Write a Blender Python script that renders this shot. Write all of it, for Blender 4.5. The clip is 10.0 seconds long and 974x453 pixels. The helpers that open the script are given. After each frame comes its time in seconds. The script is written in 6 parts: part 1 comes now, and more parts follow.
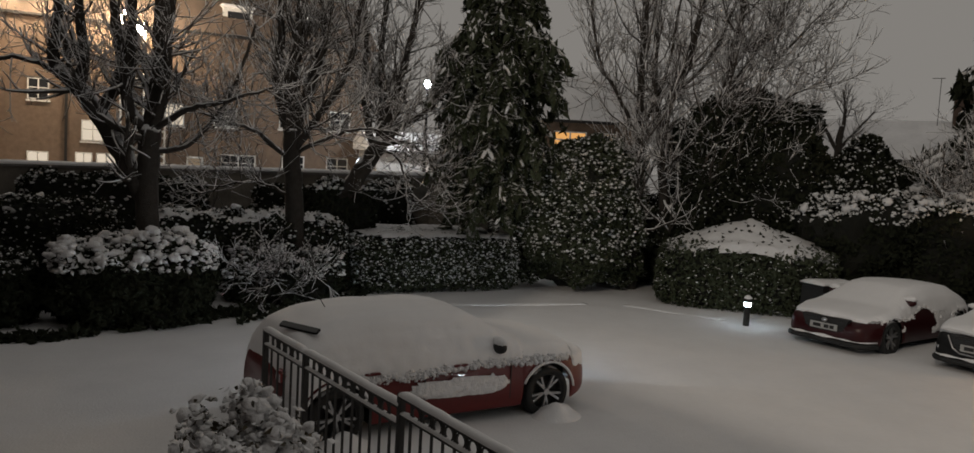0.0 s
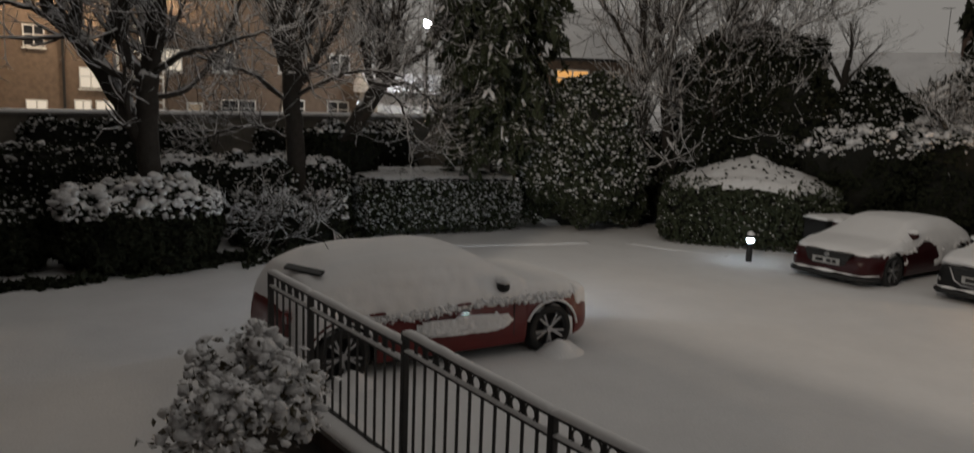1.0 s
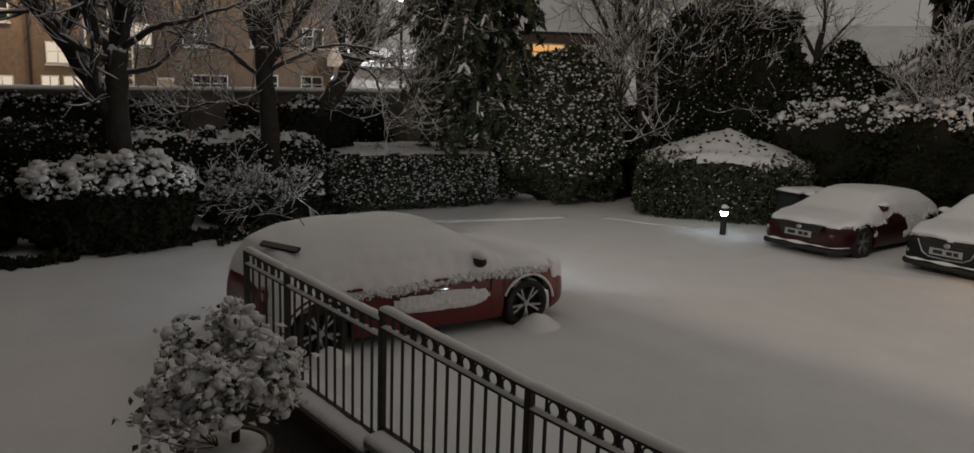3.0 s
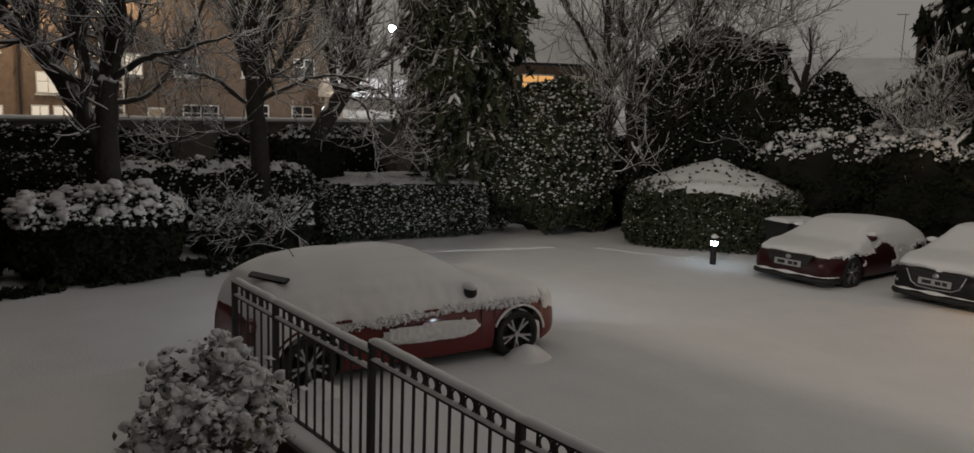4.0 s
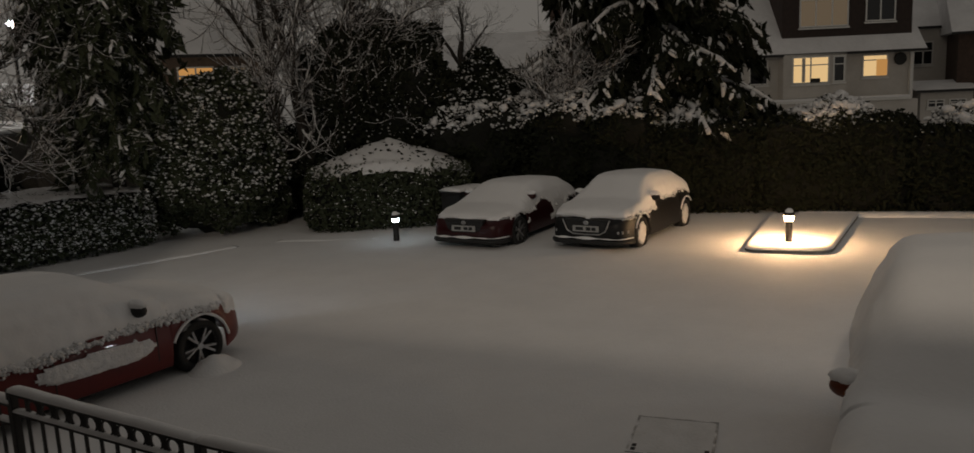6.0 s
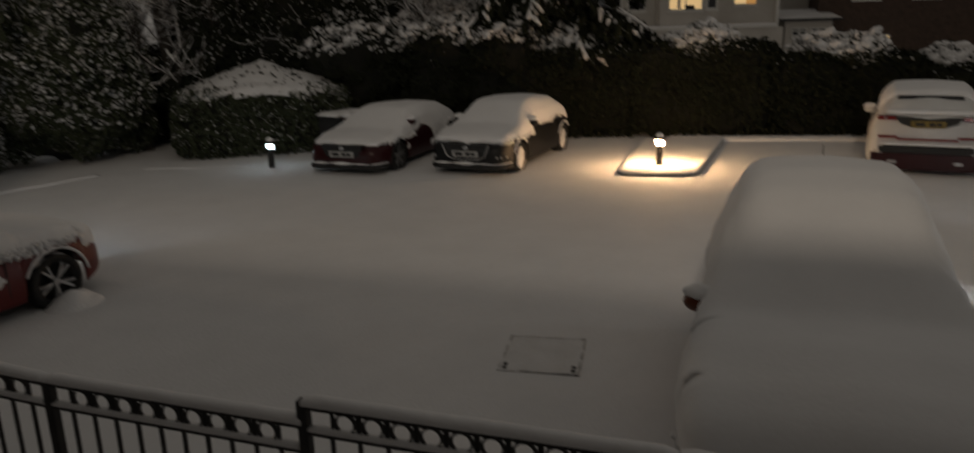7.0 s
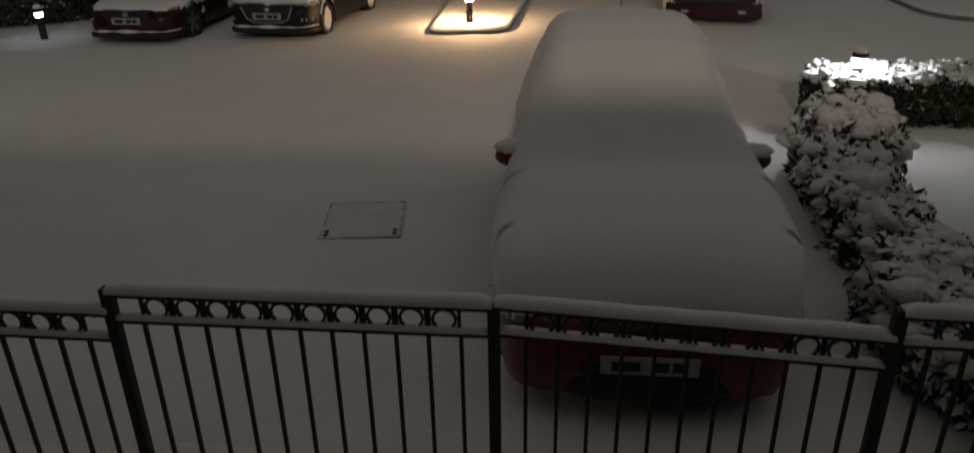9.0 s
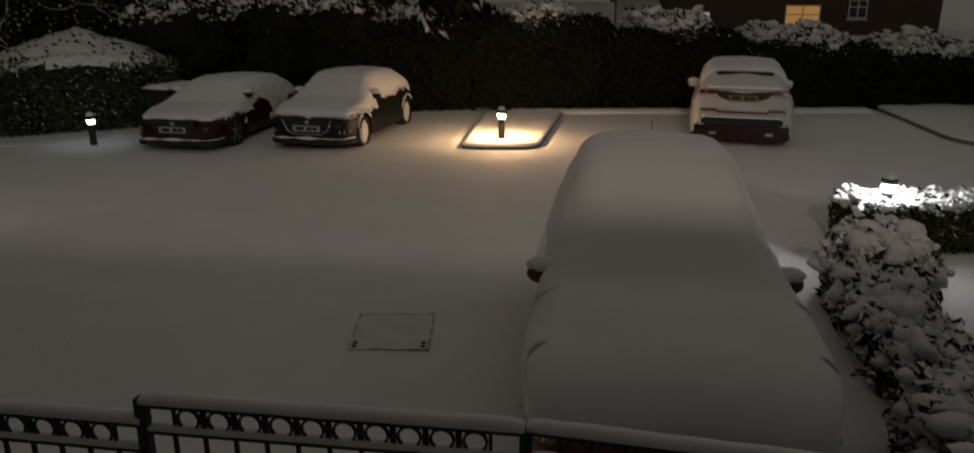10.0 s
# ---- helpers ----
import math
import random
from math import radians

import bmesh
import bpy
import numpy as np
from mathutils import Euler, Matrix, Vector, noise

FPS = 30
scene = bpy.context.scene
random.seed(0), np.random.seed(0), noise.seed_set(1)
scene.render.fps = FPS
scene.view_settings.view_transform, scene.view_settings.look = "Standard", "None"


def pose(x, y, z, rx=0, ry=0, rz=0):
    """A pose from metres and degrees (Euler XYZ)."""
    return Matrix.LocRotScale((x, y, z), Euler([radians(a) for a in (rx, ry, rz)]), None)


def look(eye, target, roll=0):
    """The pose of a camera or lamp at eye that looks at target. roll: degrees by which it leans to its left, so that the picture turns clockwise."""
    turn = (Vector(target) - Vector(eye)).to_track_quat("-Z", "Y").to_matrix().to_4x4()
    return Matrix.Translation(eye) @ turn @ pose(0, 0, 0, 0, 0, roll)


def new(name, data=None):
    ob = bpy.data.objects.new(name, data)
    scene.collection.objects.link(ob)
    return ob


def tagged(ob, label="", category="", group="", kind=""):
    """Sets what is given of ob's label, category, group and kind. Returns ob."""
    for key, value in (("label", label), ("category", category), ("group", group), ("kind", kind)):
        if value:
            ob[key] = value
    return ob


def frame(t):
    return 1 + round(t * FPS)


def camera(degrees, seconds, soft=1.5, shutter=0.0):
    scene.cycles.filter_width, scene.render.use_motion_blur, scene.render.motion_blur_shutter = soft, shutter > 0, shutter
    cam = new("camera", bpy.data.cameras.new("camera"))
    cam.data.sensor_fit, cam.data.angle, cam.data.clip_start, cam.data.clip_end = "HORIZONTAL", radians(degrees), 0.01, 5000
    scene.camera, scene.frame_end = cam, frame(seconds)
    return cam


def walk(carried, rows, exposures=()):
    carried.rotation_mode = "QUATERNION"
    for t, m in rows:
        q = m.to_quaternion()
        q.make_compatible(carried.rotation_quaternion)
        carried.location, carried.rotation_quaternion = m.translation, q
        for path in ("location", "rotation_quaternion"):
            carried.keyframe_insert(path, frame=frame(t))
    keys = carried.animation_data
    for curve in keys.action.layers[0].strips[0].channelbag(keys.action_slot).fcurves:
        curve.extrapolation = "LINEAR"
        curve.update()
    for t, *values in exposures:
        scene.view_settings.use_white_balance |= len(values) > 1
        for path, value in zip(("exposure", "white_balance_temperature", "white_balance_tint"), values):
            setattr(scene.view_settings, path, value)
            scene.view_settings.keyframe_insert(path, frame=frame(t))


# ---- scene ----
cam = camera(63.1, 10.0, soft=1.5, shutter=0.5)
PATH = [
    (0, (0.172, 0.935, 2.908), (0.667, 2.867, 2.752), 3.1),
    (0.5, (0.18, 0.922, 2.902), (0.661, 2.856, 2.737), 2.8),
    (1, (0.198, 0.92, 2.888), (0.685, 2.836, 2.586), 2.1),
    (1.5, (0.21, 0.917, 2.875), (0.719, 2.812, 2.488), 1.9),
    (2, (0.2, 0.913, 2.877), (0.734, 2.798, 2.474), 2.2),
    (2.5, (0.198, 0.902, 2.885), (0.739, 2.786, 2.492), 2.1),
    (4, (0.204, 0.92, 2.907), (0.771, 2.816, 2.618), 2.0),
    (4.5, (0.267, 0.938, 2.902), (1.062, 2.75, 2.612), -1.3),
    (5, (0.319, 0.942, 2.893), (1.392, 2.601, 2.581), -3.0),
    (6.5, (0.44, 0.893, 2.912), (1.742, 2.363, 2.533), -2.2),
    (7, (0.491, 0.853, 2.901), (1.905, 2.167, 2.379), -1.6),
    (7.5, (0.517, 0.834, 2.88), (1.996, 1.956, 2.136), -1.0),
    (8, (0.526, 0.828, 2.848), (2.008, 1.776, 1.896), -1.7),
    (8.5, (0.533, 0.818, 2.854), (2.046, 1.704, 1.892), -1.5),
    (9, (0.521, 0.812, 2.892), (2.095, 1.705, 2.039), -1.0),
    (9.5, (0.502, 0.828, 2.928), (2.123, 1.753, 2.207), -0.2),
    (10, (0.482, 0.839, 2.952), (2.111, 1.835, 2.356), -0.0),
]
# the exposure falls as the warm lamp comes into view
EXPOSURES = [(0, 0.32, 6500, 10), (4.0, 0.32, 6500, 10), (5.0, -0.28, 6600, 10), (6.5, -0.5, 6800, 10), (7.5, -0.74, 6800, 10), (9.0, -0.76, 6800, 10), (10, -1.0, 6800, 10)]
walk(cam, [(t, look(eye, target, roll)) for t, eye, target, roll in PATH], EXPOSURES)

# ---- world and exposure ----
world = bpy.data.worlds.new("night_sky")
scene.world = world
world.use_nodes = True
_bg = world.node_tree.nodes["Background"]
_bg.inputs[0].default_value = (0.122, 0.115, 0.106, 1)
_bg.inputs[1].default_value = 1.45


# ---- materials ----
def node(nt, kind, **inputs):
    n = nt.nodes.new(kind)
    for k, v in inputs.items():
        n.inputs[k.replace("_", " ")].default_value = v
    return n


def material(name, col, rough=0.7, col2=None, scale=8.0, bump=0.0, bump_scale=60.0, metal=0.0, snow=None, spec=0.4, coat=0.0):
    """Two scales of noise between col and col2, fine relief, and, with snow=(low, high), snow lying on what faces up."""
    m = bpy.data.materials.new(name)
    m.use_nodes = True
    nt = m.node_tree
    b = nt.nodes["Principled BSDF"]
    b.inputs["Roughness"].default_value = rough
    b.inputs["Metallic"].default_value = metal
    b.inputs["Specular IOR Level"].default_value = spec
    b.inputs["Coat Weight"].default_value = coat
    tc = nt.nodes.new("ShaderNodeTexCoord")
    geo = nt.nodes.new("ShaderNodeNewGeometry")
    col2 = col2 or tuple(c * 0.75 for c in col)
    n1 = node(nt, "ShaderNodeTexNoise", Scale=scale, Detail=5.0)
    n2 = node(nt, "ShaderNodeTexNoise", Scale=scale * 7, Detail=3.0)
    for n in (n1, n2):
        nt.links.new(geo.outputs["Position"], n.inputs["Vector"])
    add = nt.nodes.new("ShaderNodeMath")
    add.operation = "MULTIPLY_ADD"
    add.inputs[1].default_value = 0.45
    nt.links.new(n2.outputs[0], add.inputs[0])
    nt.links.new(n1.outputs[0], add.inputs[2])
    ramp = node(nt, "ShaderNodeMapRange", From_Min=0.45, From_Max=1.0)
    nt.links.new(add.outputs[0], ramp.inputs[0])
    mix = nt.nodes.new("ShaderNodeMix")
    mix.data_type = "RGBA"
    mix.inputs[6].default_value, mix.inputs[7].default_value = (*col, 1), (*col2, 1)
    nt.links.new(ramp.outputs[0], mix.inputs[0])
    out = mix.outputs[2]
    if snow:
        sep = nt.nodes.new("ShaderNodeSeparateXYZ")
        nt.links.new(geo.outputs["Normal"], sep.inputs[0])
        ns = node(nt, "ShaderNodeTexNoise", Scale=snow[2] if len(snow) > 2 else 5.0, Detail=4.0)
        nt.links.new(geo.outputs["Position"], ns.inputs["Vector"])
        ma = nt.nodes.new("ShaderNodeMath")
        ma.operation = "MULTIPLY_ADD"
        ma.inputs[1].default_value = 1.2
        nt.links.new(ns.outputs[0], ma.inputs[0])
        nt.links.new(sep.outputs[2], ma.inputs[2])
        mr = node(nt, "ShaderNodeMapRange", From_Min=snow[0] + 0.6, From_Max=snow[1] + 0.6)
        nt.links.new(ma.outputs[0], mr.inputs[0])
        mx = nt.nodes.new("ShaderNodeMix")
        mx.data_type = "RGBA"
        mx.inputs[7].default_value = (0.8, 0.8, 0.81, 1)
        nt.links.new(mr.outputs[0], mx.inputs[0])
        nt.links.new(out, mx.inputs[6])
        out = mx.outputs[2]
    nt.links.new(out, b.inputs["Base Color"])
    if bump:
        nb = node(nt, "ShaderNodeTexNoise", Scale=bump_scale, Detail=6.0)
        nt.links.new(geo.outputs["Position"], nb.inputs["Vector"])
        bp = node(nt, "ShaderNodeBump", Strength=bump, Distance=0.02)
        nt.links.new(nb.outputs[0], bp.inputs["Height"])
        nt.links.new(bp.outputs[0], b.inputs["Normal"])
    return m


def glow(name, col, strength):
    m = bpy.data.materials.new(name)
    m.use_nodes = True
    nt = m.node_tree
    nt.nodes.remove(nt.nodes["Principled BSDF"])
    e = node(nt, "ShaderNodeEmission", Color=(*col, 1), Strength=strength)
    nt.links.new(e.outputs[0], nt.nodes["Material Output"].inputs[0])
    return m


SNOW = material("snow", (0.82, 0.82, 0.83), 0.85, (0.76, 0.76, 0.77), 1.5, 0.25, 35, spec=0.2)
SNOW_CAR = material("snow_on_car", (0.82, 0.82, 0.83), 0.85, (0.78, 0.78, 0.79), 2.5, 0.12, 30, spec=0.2)
SNOW_LUMP = material("snow_lumps", (0.8, 0.8, 0.81), 0.9, (0.7, 0.7, 0.71), 9, 0.9, 45, spec=0.15)
IRON = material("black_painted_iron", (0.012, 0.012, 0.013), 0.5, (0.025, 0.024, 0.023), 12, 0.15, 90)
BRICK_DARK = material("dark_brick", (0.10, 0.065, 0.05), 0.9, (0.05, 0.037, 0.03), 6, 0.6, 40)
SOIL = material("bare_soil", (0.012, 0.01, 0.008), 0.95, (0.025, 0.02, 0.016), 9, 0.8, 30)
STONE = material("garden_wall_stone", (0.22, 0.2, 0.17), 0.9, (0.12, 0.11, 0.095), 3, 0.5, 25, snow=(0.5, 0.75))
LEAF = material("hedge_leaf", (0.026, 0.033, 0.018), 0.5, (0.05, 0.058, 0.032), 14, snow=(0.75, 1.0, 7.0), spec=0.15)
LEAF_DARK = material("dark_leaf", (0.012, 0.015, 0.009), 0.7, (0.026, 0.028, 0.018), 10, snow=(1.12, 1.3, 5.0), spec=0.05)
LEAF_SNOWY = material("snowy_leaf", (0.016, 0.02, 0.012), 0.7, (0.035, 0.036, 0.022), 12, snow=(0.5, 0.8, 6.0), spec=0.1)
LEAF_HEAPED = material("leaf_heaped_with_snow", (0.02, 0.024, 0.014), 0.7, (0.04, 0.04, 0.025), 12, snow=(0.25, 0.6, 5.0), spec=0.1)
LEAF_POT = material("shrub_leaf", (0.05, 0.045, 0.025), 0.55, (0.1, 0.08, 0.05), 18, snow=(0.35, 0.7, 9.0))
# near-black on purpose: the shade deep inside bushes is put into this colour
CORE = material("painted_foliage_shade", (0.006, 0.007, 0.005), 0.95, (0.012, 0.012, 0.008), 7, 0.8, 20)
BARK = material("wet_bark", (0.018, 0.015, 0.012), 0.9, (0.04, 0.033, 0.027), 11, 0.7, 40, snow=(0.4, 0.62, 3.0))
TWIG = material("twig", (0.028, 0.023, 0.019), 0.85, (0.055, 0.046, 0.038), 9, snow=(-0.08, 0.28, 3.0))
RED = material("red_car_paint", (0.12, 0.006, 0.005), 0.4, (0.085, 0.005, 0.004), 3, coat=0.15)
MAROON = material("dark_red_car_paint", (0.035, 0.004, 0.005), 0.35, (0.025, 0.003, 0.004), 3, coat=0.0, spec=0.3)
BLACKP = material("black_car_paint", (0.008, 0.008, 0.009), 0.45, (0.012, 0.012, 0.012), 3, coat=0.0, spec=0.25)
WHITEP = material("white_car_paint", (0.62, 0.62, 0.62), 0.3, (0.55, 0.55, 0.54), 3, coat=0.6)
ORANGE = material("copper_orange_car_paint", (0.13, 0.028, 0.006), 0.4, (0.1, 0.022, 0.005), 3, coat=0.2)
PLASTIC = material("black_plastic", (0.012, 0.012, 0.012), 0.6, (0.02, 0.02, 0.02), 20)
RUBBER = material("tyre_rubber", (0.012, 0.012, 0.012), 0.8, (0.02, 0.02, 0.02), 30, snow=(0.75, 0.95, 8.0))
ALLOY = material("alloy", (0.45, 0.45, 0.46), 0.35, (0.35, 0.35, 0.35), 10, metal=0.9, snow=(0.7, 0.9, 8.0))
GLASS_DARK = material("dark_car_glass", (0.012, 0.013, 0.014), 0.08, (0.01, 0.01, 0.011), 4, spec=0.6)
LENS = material("headlamp_lens", (0.4, 0.41, 0.42), 0.12, (0.25, 0.25, 0.26), 20, spec=0.7)
TAIL = material("tail_lamp_red", (0.22, 0.012, 0.01), 0.2, (0.15, 0.01, 0.01), 20, spec=0.6)
PLATE = material("number_plate_white", (0.4, 0.4, 0.39), 0.5, (0.3, 0.3, 0.29), 20)
PLATE_Y = material("number_plate_yellow", (0.26, 0.18, 0.03), 0.5, (0.2, 0.14, 0.03), 20)
INK = material("plate_ink", (0.015, 0.015, 0.015), 0.6)
POTM = material("glazed_pot", (0.06, 0.05, 0.042), 0.5, (0.1, 0.085, 0.07), 8, 0.2, 30)
THIN_SNOW = material("thin_snow_on_steel", (0.78, 0.78, 0.79), 0.85, (0.66, 0.66, 0.66), 4, 0.3, 35)
STEEL = material("manhole_steel", (0.09, 0.085, 0.08), 0.6, (0.14, 0.13, 0.12), 14, 0.5, 40, metal=0.2, snow=(0.75, 1.15, 7.0))
KERB = material("kerb_concrete", (0.22, 0.21, 0.2), 0.9, (0.15, 0.145, 0.14), 8, 0.4, 40, snow=(0.4, 0.7))
COOL = glow("cool_lamp_glow", (0.72, 0.9, 1.0), 24)
COOL_BRIGHT = glow("bright_cool_lamp_glow", (0.78, 0.9, 1.0), 650)
WARM = glow("warm_lamp_glow", (1.0, 0.62, 0.32), 1350)
WHITE_GLOW = glow("white_lamp_glow", (0.92, 0.96, 1.0), 600)


# ---- mesh helpers ----
def solid(name, verts, faces, mat, parent=None, label="", smooth=False):
    me = bpy.data.meshes.new(name)
    me.from_pydata([tuple(map(float, v)) for v in verts], [], [tuple(int(i) for i in f) for f in faces])
    me.materials.append(mat)
    if smooth:
        me.polygons.foreach_set("use_smooth", [True] * len(me.polygons))
    me.update()
    ob = new(name, me)
    ob.parent = parent
    if label:
        tagged(ob, label)
    return ob


def part(name, bm, mat, parent=None, label="", smooth=False, bevel=0.0):
    if bevel:
        bmesh.ops.bevel(bm, geom=list(bm.edges), offset=bevel, segments=2, affect="EDGES", clamp_overlap=True)
    me = bpy.data.meshes.new(name)
    bm.to_mesh(me)
    bm.free()
    me.materials.append(mat)
    if smooth:
        me.polygons.foreach_set("use_smooth", [True] * len(me.polygons))
    ob = new(name, me)
    ob.parent = parent
    if label:
        tagged(ob, label)
    return ob


def empty(name, m, label, category, group="", kind=""):
    ob = new(name)
    ob.matrix_world = m
    return tagged(ob, label, category, group, kind)


def box_bm(x0, y0, z0, x1, y1, z1):
    bm = bmesh.new()
    bmesh.ops.create_cube(bm, size=1, matrix=Matrix.Translation(((x0 + x1) / 2, (y0 + y1) / 2, (z0 + z1) / 2)) @ Matrix.Diagonal((x1 - x0, y1 - y0, z1 - z0, 1)))
    return bm


def cyl_bm(r0, r1, h, m=Matrix(), seg=16):
    bm = bmesh.new()
    bmesh.ops.create_cone(bm, cap_ends=True, segments=seg, radius1=r0, radius2=r1, depth=h, matrix=m @ Matrix.Translation((0, 0, h / 2)))
    return bm


def lathe(profile, seg=24):
    """A turned shape from (radius, height) pairs."""
    vs, fs = [], []
    n = len(profile)
    for i in range(seg):
        a = 2 * math.pi * i / seg
        vs += [(r * math.cos(a), r * math.sin(a), z) for r, z in profile]
    for i in range(seg):
        for j in range(n - 1):
            a, b = i * n + j, ((i + 1) % seg) * n + j
            fs.append((a, b, b + 1, a + 1))
    return vs, fs


def tubes(branches, sides=5):
    """Tapered tubes along polylines of (point, radius)."""
    vs, fs = [], []
    for br in branches:
        pts = np.array([p for p, r in br], float)
        rad = np.array([r for p, r in br], float)
        n = len(pts)
        tan = np.gradient(pts, axis=0)
        tan /= np.linalg.norm(tan, axis=1)[:, None] + 1e-9
        ref = np.array([0.13, 0.97, 0.21])
        u = np.cross(tan, ref)
        u /= np.linalg.norm(u, axis=1)[:, None] + 1e-9
        w = np.cross(tan, u)
        b0 = len(vs)
        for i in range(n):
            for k in range(sides):
                a = 2 * math.pi * k / sides
                vs.append(pts[i] + rad[i] * (math.cos(a) * u[i] + math.sin(a) * w[i]))
        for i in range(n - 1):
            for k in range(sides):
                k2 = (k + 1) % sides
                fs.append((b0 + i * sides + k, b0 + i * sides + k2, b0 + (i + 1) * sides + k2, b0 + (i + 1) * sides + k))
        fs.append(tuple(b0 + (n - 1) * sides + k for k in range(sides)))
    return vs, fs


def leaves(points, normals, size, rng, droop=0.0, aspect=1.8, tilt=0.7):
    """Small folded leaves, two faces each, lying roughly along the surface normals."""
    n = len(points)
    nor = normals + rng.normal(0, tilt, (n, 3))
    nor /= np.linalg.norm(nor, axis=1)[:, None] + 1e-9
    ref = rng.normal(0, 1, (n, 3))
    ref[:, 2] -= droop * 3
    ax = np.cross(nor, ref)
    ax /= np.linalg.norm(ax, axis=1)[:, None] + 1e-9
    bx = np.cross(ax, nor)
    s = size * rng.uniform(0.6, 1.3, n)[:, None]
    L, W = bx * s * aspect / 2, ax * s / 2
    fold = nor * s * 0.18
    v = np.stack([points - L, points + W - fold, points + L, points - W - fold], 1).reshape(-1, 3)
    base = np.arange(n)[:, None] * 4
    f = np.concatenate([base + [0, 1, 2], base + [0, 2, 3]], 0)
    return v, f


def bumpy(p, freq, amp):
    return amp * noise.noise(Vector(p) * freq)


def shell(rng, n, rx, ry, rz, boxy=0.0, z_min=-0.2):
    """Points and normals spread over a bush: a ball (boxy 0) to a clipped block (boxy near 1), base at z=0, height rz."""
    e = 2 + boxy * 10
    d = rng.normal(0, 1, (n * 2, 3))
    d /= np.linalg.norm(d, axis=1)[:, None]
    d = d[d[:, 2] > z_min][:n]
    k = (np.abs(d) ** e).sum(1) ** (-1 / e)
    p = d * k[:, None]
    nor = np.sign(d) * np.abs(p) ** (e - 1)
    nor /= np.linalg.norm(nor, axis=1)[:, None] + 1e-9
    return p, nor


def bush(name, at, turn, size, label, mat, n=6000, leaf=0.07, boxy=0.0, lump=0.12, lump_freq=1.6, seed=1, snow_top=0.0, group="", flecks=0, category="bush", tilt=0.7, snow_edge=0.0, core=0.9, fleck_size=1.1, fleck_up=0.45, puff=None):
    """A bush or hedge: a near-black core with the inner shade in its colour, leaves over it, and optionally a sheet of
    lying snow with holes.
    """
    rng = np.random.default_rng(seed)
    th = empty(name, pose(*at, 0, 0, turn), label, category, group)
    sx, sy, sz = size[0] / 2, size[1] / 2, size[2]
    p, nor = shell(rng, n, 1, 1, 1, boxy, -0.75)
    def place(p, inset=1.0):
        q = p * np.array([sx, sy, sz / 2]) * inset
        q[:, 2] += sz / 2
        return q
    q = place(p)
    nw = nor / np.array([sx, sy, sz / 2])
    nw /= np.linalg.norm(nw, axis=1)[:, None]
    def lumps(q):
        return np.array([noise.noise(Vector(v) * lump_freq + Vector((seed * 7.3, 0, 0))) + 0.5 * noise.noise(Vector(v) * lump_freq * 2.7 + Vector((0, seed, 0))) for v in q])
    q = q + nw * (lump * lumps(q) + rng.uniform(-0.10, 0.04, n))[:, None]
    v, f = leaves(q, nw, leaf, rng, tilt=tilt)
    solid("foliage", v, f, mat, th)
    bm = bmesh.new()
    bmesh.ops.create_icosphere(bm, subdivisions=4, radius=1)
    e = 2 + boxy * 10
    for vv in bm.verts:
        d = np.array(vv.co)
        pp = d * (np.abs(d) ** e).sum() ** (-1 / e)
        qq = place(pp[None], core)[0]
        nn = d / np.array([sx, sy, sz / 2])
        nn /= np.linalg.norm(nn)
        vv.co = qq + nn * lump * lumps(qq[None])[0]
    part("shade_core", bm, CORE, th)
    if snow_top:
        nx, ny = max(8, int(size[0] / 0.09)), max(8, int(size[1] / 0.09))
        vs, fs, idx = [], [], {}
        for i in range(nx + 1):
            for j in range(ny + 1):
                x, y = (i / nx * 2 - 1), (j / ny * 2 - 1)
                r = (abs(x) ** e + abs(y) ** e) ** (1 / e)
                hole = noise.noise(Vector((x * sx * 2.2, y * sy * 2.2, seed * 3.1))) * 0.5 + noise.noise(Vector((x * sx * 6, y * sy * 6, seed))) * 0.5
                if r > 0.97 - 0.10 * abs(hole) or hole > 0.42 - snow_edge * 0.3:
                    continue
                z = sz / 2 + sz / 2 * max(0.0, 1 - r ** e) ** (1 / e)
                g = np.array([x * sx, y * sy, z])
                k = lumps(g[None])[0]
                idx[i, j] = len(vs)
                vs.append((g[0], g[1], z + lump * k + snow_top * (0.7 + 0.5 * hole) * min(1, (1 - r) * 9 + 0.3)))
        for (i, j), a in idx.items():
            if (i + 1, j) in idx and (i, j + 1) in idx and (i + 1, j + 1) in idx:
                fs.append((a, idx[i + 1, j], idx[i + 1, j + 1], idx[i, j + 1]))
        solid("snow_cap", vs, fs, SNOW_LUMP, th, "lumpy lying snow", smooth=True)
    if flecks:
        clumps(th, q, nw, rng, flecks, leaf * fleck_size, fleck_up)
    if puff:
        puffs(th, q, nw, rng, puff[0], puff[1], puff[2])
    return th


